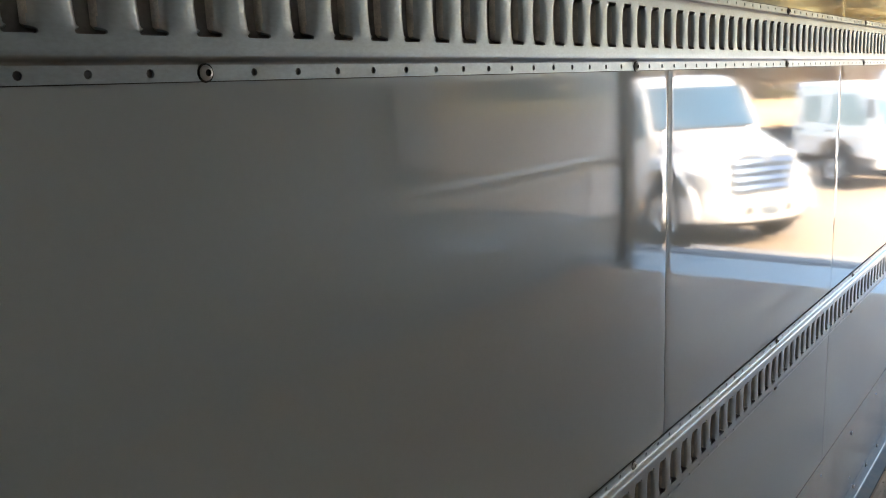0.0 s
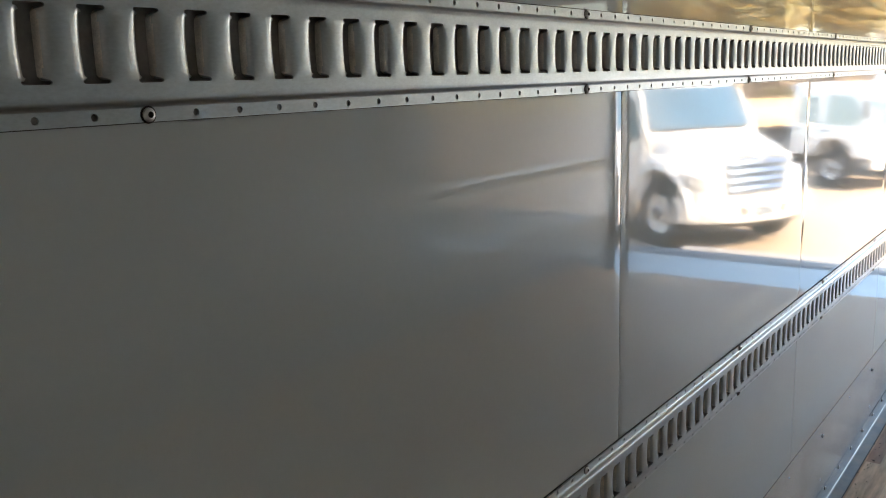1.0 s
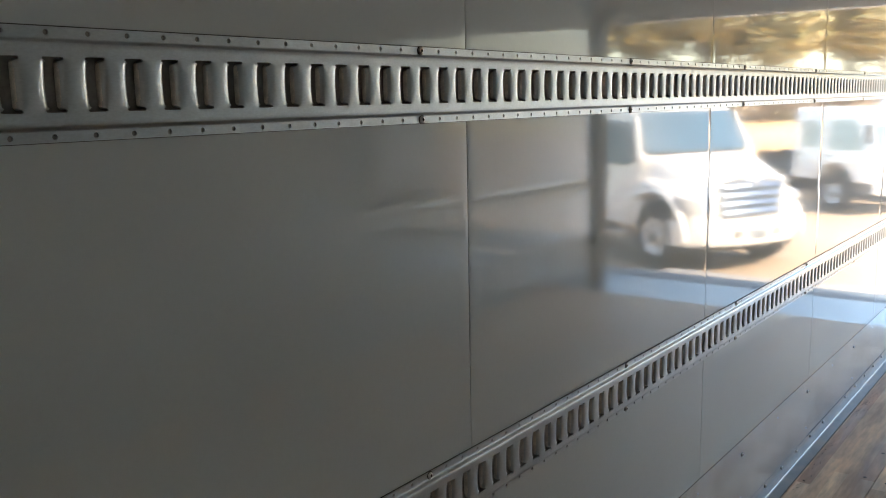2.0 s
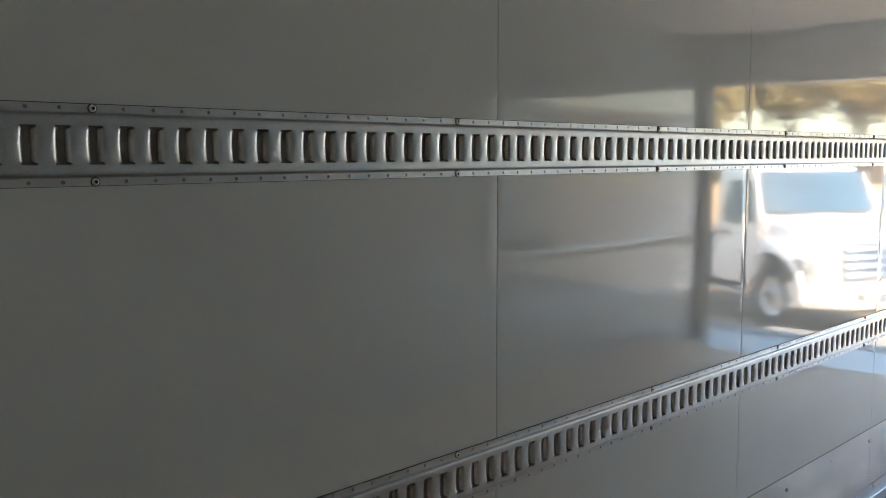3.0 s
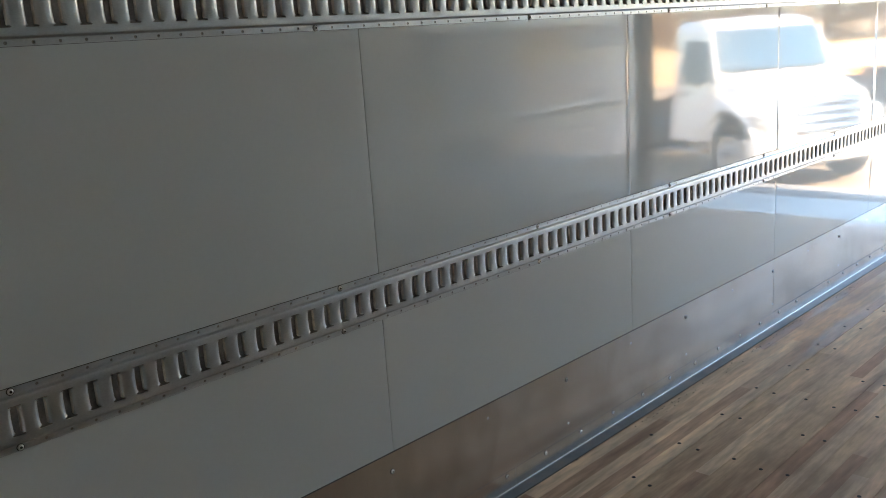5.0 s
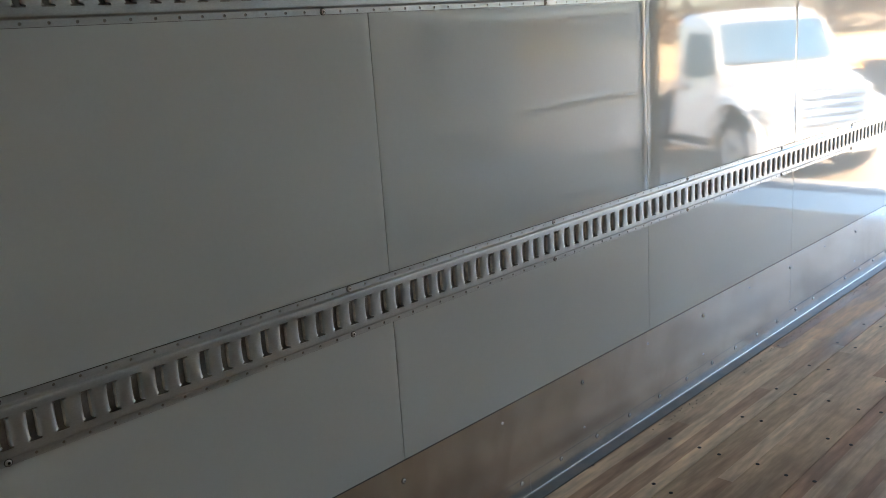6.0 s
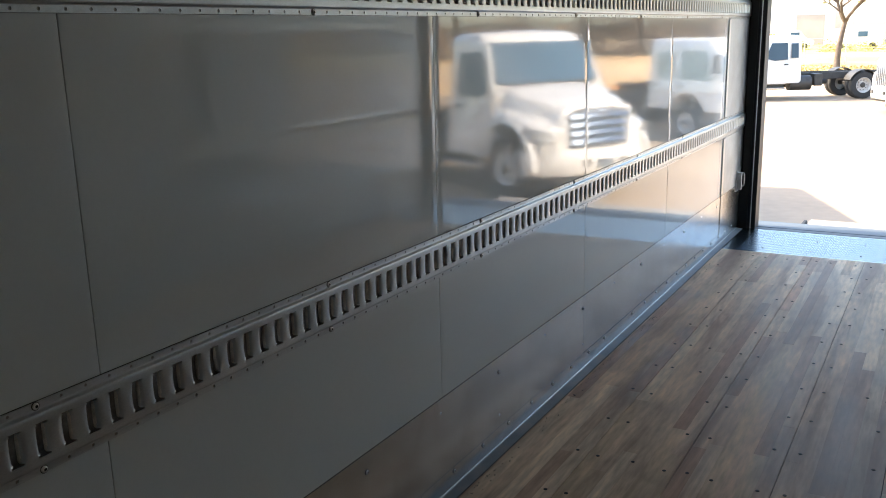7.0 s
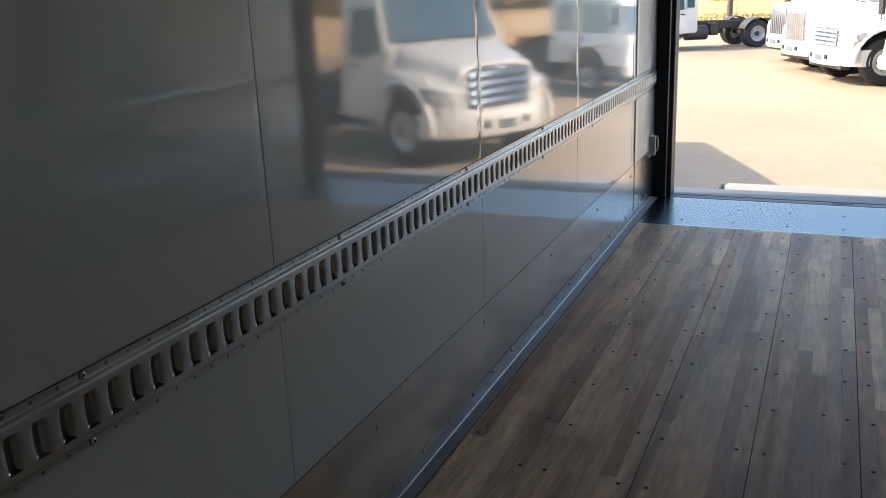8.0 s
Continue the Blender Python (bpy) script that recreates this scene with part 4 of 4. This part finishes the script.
def low_cab_truck(m, label, wheelbase=4.2):
    """A white forward-control chassis cab, nose to +x, front axle under the doors."""
    t = tagged(empty("low_cab_truck", m), label, "truck", "trucks parked in the yard")

    def low(x):
        return 0.50 + math.sqrt(max(0.0, 0.36 - x * x)) if abs(x) < 0.58 else 0.70

    bm = bmesh.new()
    rings = []
    for x in (1.16, 1.12, 1.04, 0.92, 0.80, 0.62, 0.57, 0.5, 0.4, 0.2, 0.0, -0.2, -0.4, -0.5, -0.57, -0.62, -0.9, -1.16, -1.25):
        top = 2.32 if x < 0.6 else 2.32 - 1.02 * ((x - 0.6) / 0.56) ** 1.7
        rings.append(rounded(1.06 if x < 1.1 else 1.02, low(x), top, 0.14, 0.04, x, 6, 0.02, 0.10))
    loft(bm, rings)
    bmesh.ops.recalc_face_normals(bm, faces=bm.faces[:])
    cab = part("cab", bm, M_PAINT, t, smooth=45)
    bm = bmesh.new()
    loft(bm, [[(1.155, y, 1.38), (1.02, y, 1.78), (0.76, y, 2.18), (0.72, y, 2.16), (0.98, y, 1.76), (1.115, y, 1.36)] for y in (-0.92, -0.5, 0, 0.5, 0.92)])
    bmesh.ops.recalc_face_normals(bm, faces=bm.faces[:])
    part("windscreen", bm, M_GLASS, cab)
    part("grille", boxes((1.14, 1.19, -0.62, 0.62, 0.86, 1.16), bevel=0.02), M_GRILLE, t)
    part("bumper", boxes((1.05, 1.24, -1.08, 1.08, 0.46, 0.76), bevel=0.05), M_PAINT, t)
    for s in (-1, 1):
        part("headlight", boxes((1.15, 1.255, s * 0.84 - 0.15, s * 0.84 + 0.15, 0.60, 0.74), bevel=0.03), M_LAMP, t)
        def pane(name, pts, material, out, parent):
            bm = bmesh.new()
            lean = lambda z: 1.058 - 0.105 * max(0, z - 1.2) / 1.0
            a = [bm.verts.new((x, s * (lean(z) + out), z)) for x, z in pts]
            b = [bm.verts.new((x, s * (lean(z) + out - 0.05), z)) for x, z in pts]
            n = len(pts)
            for i in range(n):
                bm.faces.new((a[i], a[(i + 1) % n], b[(i + 1) % n], b[i]))
            bm.faces.new(a)
            bm.faces.new(list(reversed(b)))
            bmesh.ops.recalc_face_normals(bm, faces=bm.faces[:])
            return part(name, bm, material, parent)
        door = pane("door", [(0.90, 1.15), (0.90, 1.40), (0.55, 2.16), (-0.28, 2.16), (-0.28, 1.12)], M_PAINT, 0.010, cab)
        pane("window", [(0.80, 1.40), (0.50, 2.06), (-0.20, 2.06), (-0.20, 1.40)], M_PALE, 0.018, door)
        pane("handle", [(-0.10, 1.24), (-0.10, 1.28), (-0.24, 1.28), (-0.24, 1.24)], M_DARK, 0.03, door)
        rear = pane("rear_door", [(-0.36, 1.12), (-0.36, 2.16), (-1.12, 2.16), (-1.12, 1.12)], M_PAINT, 0.010, cab)
        pane("handle", [(-0.96, 1.24), (-0.96, 1.28), (-1.08, 1.28), (-1.08, 1.24)], M_DARK, 0.03, rear)
        pane("rear_window", [(-0.46, 1.44), (-0.46, 2.02), (-0.98, 2.02), (-0.98, 1.44)], M_PALE, 0.018, rear)
        bm = bmesh.new()
        tube(bm, [(0.95, s * 1.04, 1.45), (1.10, s * 1.28, 1.50), (1.10, s * 1.28, 2.0)], [0.014] * 3, 6)
        arm = part("mirror_arm", bm, M_DARK, t)
        part("mirror_head", box(bmesh.new(), 1.05, 1.13, s * 1.29 - 0.09, s * 1.29 + 0.09, 1.58, 1.98, 0.03, 2), M_DARK, arm)
        part("frame_rail", boxes((-wheelbase - 1.6, 0.9, s * 0.43 - 0.04, s * 0.43 + 0.04, 0.68, 0.92), bevel=0.008), M_FRAME, t)
        bm = bmesh.new()
        lathe(bm, [(0.18, -0.40), (0.24, -0.38), (0.24, 0.38), (0.18, 0.40)], Matrix.Translation((-2.5, s * 0.75, 0.58)) @ Matrix.Rotation(radians(90), 4, "Y"), 20)
        part("fuel_tank", bm, M_FRAME, t, smooth=40)
        wheel(t, 0.0, s * 0.95, s, size=0.84)
        wheel(t, -wheelbase, s * 1.02, s, True, 0.84)
    part("rear_axle", box(bmesh.new(), -wheelbase - 0.07, -wheelbase + 0.07, -0.85, 0.85, 0.42, 0.58, 0.03), M_FRAME, t)
    return t


def facing(x, y, hx, hy):
    return pose(x, y, GZ, 0, 0, math.degrees(math.atan2(hy, hx)))


yard_truck(pose(3.92, 12.06, GZ, 0, 0, -151.4), "white bonneted chassis-cab truck with a broad barred chrome grille", bars="broad", forward=0.48)
low_cab_truck(facing(3.38, 20.00, -0.87, -0.50) @ Matrix.Scale(0.96, 4), "white low-cab chassis truck in the parked row")
yard_truck(pose(1.58, 22.23, GZ, 0, 0, -155.0), "white bonneted truck with a rounded nose and level-bar grille")
yard_truck(pose(1.00, 24.75, GZ, 0, 0, -153), "white heavy truck with a tall chrome grille of upright bars", bars="upright")
yard_truck(pose(0.45, 27.30, GZ, 0, 0, -153), "white heavy truck with a chrome upright grille behind another", bars="upright")
yard_truck(facing(-5.55, 31.29, -0.87, -0.50) @ Matrix.Scale(0.9, 4), "white extended-cab truck with a long bare black chassis, side on", -2.32, wheelbase=4.65, forward=0.0, tall=1.0)


def box_truck(m):
    """A parked box truck, tail to +y, whose shade falls across the yard behind our own tail."""
    t = tagged(empty("box_truck", m), "white box truck parked askew alongside, shading the yard", "truck")
    part("box_body", boxes((0, 2.6, -5.2, 0, 1.05, 3.60), bevel=0.03), M_PAINT, t)
    part("rear_door", boxes((0.12, 2.48, 0.002, 0.03, 1.12, 3.35), bevel=0.01), M_CEIL, t)
    for x in (0.87, 1.65):
        part("frame_rail", boxes((x, x + 0.08, -7.2, -0.3, 0.72, 1.048)), M_FRAME, t)
    part("skirt", boxes((0.05, 2.55, -5.1, -0.05, 0.45, 1.048)), M_FRAME, t)
    bm = bmesh.new()
    prism(bm, [(-7.35, 0.60), (-5.42, 0.60), (-5.42, 2.48), (-6.55, 2.50), (-7.20, 1.62)], 0.18, 2.42, "x")
    bmesh.ops.bevel(bm, geom=bm.edges[:], offset=0.07, segments=3, affect="EDGES", profile=0.5)
    cab = part("cab", bm, M_PAINT, t, smooth=40)
    for x0, x1 in ((0.165, 0.185), (2.415, 2.435)):
        bm = bmesh.new()
        prism(bm, [(-6.98, 1.62), (-6.05, 1.62), (-6.05, 2.30), (-6.52, 2.30)], x0, x1, "x")
        part("side_window", bm, M_PANE, cab)
    bm = bmesh.new()
    prism(bm, [(-7.17, 1.70), (-7.15, 1.68), (-6.63, 2.38), (-6.65, 2.40)], 0.40, 2.20, "x")
    part("windscreen", bm, M_PANE, cab)
    part("bumper", boxes((0.20, 2.40, -7.52, -7.33, 0.42, 0.68), bevel=0.04), M_PAINT, t)
    for x in (0.45, 2.15):
        part("headlight", boxes((x - 0.16, x + 0.16, -7.37, -7.31, 0.86, 1.02), bevel=0.02), M_LAMP, t)
    for y in (-1.6, -6.3):
        for s in (-1, 1):
            bm = bmesh.new()
            lathe(bm, [(0.25, -0.13), (0.50, -0.13), (0.50, 0.13), (0.25, 0.13)], Matrix.Translation((1.3 + s * 1.05, y, 0.50)) @ Matrix.Rotation(radians(90), 4, "Y"), 24)
            part("wheel", bm, M_TYRE, t)
    return t


box_truck(pose(-7.28, 12.26, GZ, 0, 0, 23.6))

# ---- yard, field, trees, far buildings ----
bm = bmesh.new()
n = 40
ring = [0, 8, 20, 40, 80, 160, 400, 1500]
vs = {}
for i, r in enumerate(ring):
    for k in range(n):
        a = 2 * math.pi * k / n
        vs[i, k] = bm.verts.new((r * math.cos(a), 10 + r * math.sin(a), GZ)) if r else None
c = bm.verts.new((0, 10, GZ))
for k in range(n):
    bm.faces.new((c, vs[1, k], vs[1, (k + 1) % n]))
    for i in range(1, len(ring) - 1):
        bm.faces.new((vs[i, k], vs[i + 1, k], vs[i + 1, (k + 1) % n], vs[i, (k + 1) % n]))
tagged(part("ground", bm, M_YARD), "pale sandy yard surface with faint stains", "yard", kind="structure")

# dry field beyond the yard's edge: a low sheet above the yard
bm = bmesh.new()
edge = [(6.2, 40.5), (0, 47), (-6, 53), (-20, 55), (-60, 52), (-200, 40), (-300, 300), (44.3, 300)]
prism(bm, edge, GZ - 0.05, GZ + 0.02, "z")
tagged(part("grass_field", bm, M_GRASS), "dry yellow grass field beside the yard", "field", kind="structure")
bm = bmesh.new()
prism(bm, [(60, 2), (30, 20), (11, 35.5), (6.22, 40.48), (44.5, 300), (300, 300), (300, -60)], GZ - 0.05, GZ + 0.02, "z")
tagged(part("dry_field", bm, M_BANK), "dry tan field beside the yard", "field", kind="structure")
rng = random.Random(11)


def tufts(name, n, area, hmax, material, label):
    verts, faces = [], []
    for _ in range(n):
        x, y = area(rng)
        for _ in range(3):
            a, h, w = rng.uniform(0, 6.3), hmax * rng.uniform(0.4, 1), 0.05 * rng.uniform(0.6, 2)
            b = len(verts)
            dx, dy = math.cos(a) * w, math.sin(a) * w
            lx, ly = rng.uniform(-0.1, 0.1), rng.uniform(-0.1, 0.1)
            verts += [(x - dx, y - dy, GZ), (x + dx, y + dy, GZ), (x + lx, y + ly, GZ + h)]
            faces.append((b, b + 1, b + 2))
    me = bpy.data.meshes.new(name)
    me.from_pydata(verts, [], faces)
    me.materials.append(material)
    return tagged(part(name, me, None), label, "grass", kind="stuff")


def along(a, b, depth):
    def pick(r):
        t, d = r.random(), r.random() * depth
        return a[0] + (b[0] - a[0]) * t, a[1] + (b[1] - a[1]) * t + d
    return pick


tufts("grass_tufts", 3500, along((0, 48), (-30, 56), 9), 0.11, M_GRASS, "dry yellow grass tufts along the yard edge")
tufts("grass_tufts", 3000, along((11, 37), (40, 17), 9), 0.11, M_BANK, "dry yellow grass tufts along the yard edge")


def leaf_cloud(verts, faces, centre, radius, n, size, r):
    for _ in range(n):
        d = Vector((r.gauss(0, 1), r.gauss(0, 1), r.gauss(0, 0.8)))
        p = Vector(centre) + d.normalized() * radius * r.random() ** 0.5
        q = Vector((r.gauss(0, 1), r.gauss(0, 1), r.gauss(0, 1))).normalized().to_track_quat("Z", "Y")
        s = size * r.uniform(0.6, 1.4)
        b = len(verts)
        for u, v in ((-s, 0), (0, -s * 0.55), (s, 0), (0, s * 0.55)):
            verts.append(tuple(p + q @ Vector((u, v, 0))))
        faces.append((b, b + 1, b + 2, b + 3))


def tree(x, y, height, seed, leaves, label, lean=0.0, spread=1.0, size=0.11):
    r = random.Random(seed)
    t = tagged(empty("tree", pose(x, y, GZ)), label, "tree", "trees beyond the yard")
    bm = bmesh.new()
    tips = []

    def limb(p, d, length, rad, depth):
        pts, radii = [p], [rad]
        for i in range(4):
            sway = 0.13 if depth else 0.05
            d = (d + Vector((r.gauss(0, sway), r.gauss(0, sway), r.gauss(0.05, 0.08)))).normalized()
            p = p + d * length / 4
            pts.append(p)
            radii.append(rad * (1 - 0.42 * (i + 1) / 4))
        tube(bm, pts, radii, 7 if depth < 2 else 5)
        tips.append((p, depth))
        if depth >= 4:
            return
        for i in range(3 if depth < 2 else 2):
            a = r.uniform(0, 6.28)
            side = Vector((math.cos(a), math.sin(a), 0))
            k = pts[r.choice((2, 3, 4))] if depth else pts[r.choice((3, 4, 4))]
            limb(k, (d * 0.75 + side * 0.75 * spread + Vector((0, 0, 0.15))).normalized(), length * r.uniform(0.58, 0.78), rad * 0.52, depth + 1)

    limb(Vector((0, 0, -0.15)), Vector((lean, 0, 1)).normalized(), height * 0.36, height * 0.026, 0)
    part("trunk", bm, M_BARK, t, smooth=60)
    if leaves:
        verts, faces = [], []
        ends = [p for p, d in tips if d >= (1 if leaves > 5000 else 2)]
        per = max(4, leaves // len(ends))
        for p in ends:
            leaf_cloud(verts, faces, p, height * (0.15 if leaves > 5000 else 0.085), per, size, r)
        me = bpy.data.meshes.new("crown")
        me.from_pydata(verts, [], faces)
        me.materials.append(M_LEAF)
        part("crown", me, None, t)
    return t


tree(-4.8, 55.9, 7.5, 3, 260, "thin bare-branched tree with few yellow leaves")
tree(-1.75, 57.9, 8.5, 4, 260, "bare forked tree with few yellow leaves")
tree(-13.0, 60.0, 8.5, 8, 1800, "sparse yellowing tree beyond the yard")
for i, (x, y, h) in enumerate(((16, 86, 14), (24, 78, 15), (31, 84, 16), (39, 70, 15), (46, 60, 15), (54, 51, 14), (22, 98, 16), (41, 92, 17), (64, 54, 16), (9, 104, 14), (2.5, 116, 14), (33, 108, 18), (51, 78, 17), (60, 98, 18), (17, 124, 17), (30, 132, 18), (70, 42, 15), (76, 66, 17), (14, 96, 17), (27, 90, 18), (36, 98, 19), (45, 84, 18), (53, 66, 17), (60, 78, 19), (66, 62, 18))):
    tree(x, y, h, 20 + i, 12000, "leafy yellow-green autumn tree beyond the yard", size=0.34)

verts, faces = [], []
for i in range(520):
    x = rng.uniform(-60, 25)
    leaf_cloud(verts, faces, (x, 88 + rng.uniform(-2, 2), GZ + rng.uniform(0.05, 0.5)), 0.7, 44, 0.075, rng)
me = bpy.data.meshes.new("hedge")
me.from_pydata(verts, [], faces)
me.materials.append(M_HEDGE)
tagged(part("hedge", me, None), "yellow-green scrub hedge across the field", "hedge", kind="stuff")

verts, faces = [], []
for i in range(420):
    u = rng.random()
    leaf_cloud(verts, faces, (6 + 76 * u, 118 - 72 * u + rng.uniform(-4, 4), GZ + rng.uniform(0.3, 3.0)), 2.0, 50, 0.24, rng)
me = bpy.data.meshes.new("scrub")
me.from_pydata(verts, [], faces)
me.materials.append(M_SCRUB)
tagged(part("scrub", me, None), "dry brown scrub under the far trees", "scrub", kind="stuff")

fence = tagged(empty("fence"), "thin wire fence with pale posts along the field", "fence")
for i in range(16):
    x = -24 + 2.4 * i
    y = 60 - 0.02 * x
    part("post", boxes((x - 0.035, x + 0.035, y - 0.035, y + 0.035, GZ, GZ + 1.7)), M_POST, fence)
for z in (0.5, 1.0, 1.6):
    bm = bmesh.new()
    tube(bm, [(-24, 60.48, GZ + z), (12, 59.76, GZ + z)], [0.012, 0.012], 5)
    part("wire", bm, M_POST, fence)


def hall(x, y, w, d, h, material, label, rows=1):
    t = tagged(empty("industrial_hall", pose(x, y, GZ)), label, "building", "far industrial buildings")
    part("wall", boxes((-w / 2, w / 2, 0, d, 0, h)), material, t)
    bm = bmesh.new()
    prism(bm, [(-w / 2 - 0.4, h), (w / 2 + 0.4, h), (w / 2 + 0.4, h + 0.3), (0, h + w * 0.05), (-w / 2 - 0.4, h + 0.3)], -0.5, d + 0.5)
    part("roof", bm, M_ROOF, t)
    k = max(2, int(w / 5))
    for i in range(k):
        cx = -w / 2 + w * (i + 0.5) / k
        if i % 3 == 1:
            part("door", boxes((cx - 1.6, cx + 1.6, -0.06, 0.02, 0, min(3.6, h - 0.6))), M_ROOF, t)
        else:
            win = part("window", boxes((cx - 1.0, cx + 1.0, -0.05, 0.02, h * 0.45, h * 0.45 + 1.1)), M_ALU, t)
            part("pane", boxes((cx - 0.92, cx + 0.92, -0.06, -0.052, h * 0.45 + 0.08, h * 0.45 + 1.02)), M_GLASS, win)
    return t


hall(-34, 118, 44, 20, 6.5, M_HALL, "long white industrial building across the field")
hall(8, 126, 30, 20, 7.5, M_HALL, "white industrial building with dark roof across the field")
hall(-80, 100, 40, 20, 8.0, M_HALL2, "tan industrial building beyond the trees")


def parked_van(x, y, turn):
    t = tagged(empty("parked_van", pose(x, y, GZ, 0, 0, turn)), "small white van far across the field", "van", "far parked vans")
    bm = bmesh.new()
    prism(bm, [(-2.4, 0.35), (2.3, 0.35), (2.4, 0.9), (1.6, 1.15), (1.0, 1.9), (-2.3, 2.0), (-2.4, 1.8)], -0.95, 0.95)
    bmesh.ops.bevel(bm, geom=bm.edges[:], offset=0.08, segments=2, affect="EDGES")
    part("body", bm, M_PAINT, t, smooth=40)
    part("side_window", boxes((0.1, 0.95, -0.965, -0.955, 1.2, 1.7)), M_GLASS, t)
    for xx in (-1.5, 1.45):
        for s in (-1, 1):
            bm = bmesh.new()
            lathe(bm, [(0.18, -0.1), (0.33, -0.1), (0.33, 0.1), (0.18, 0.1)], Matrix.Translation((xx, s * 0.86, 0.33)) @ Matrix.Rotation(radians(90), 4, "X"), 16)
            part("wheel", bm, M_TYRE, t)


for x, y, a in ((-14, 98, 10), (-7.5, 97, 0), (-20, 101, 4), (0.5, 99, 176)):
    parked_van(x, y, a)
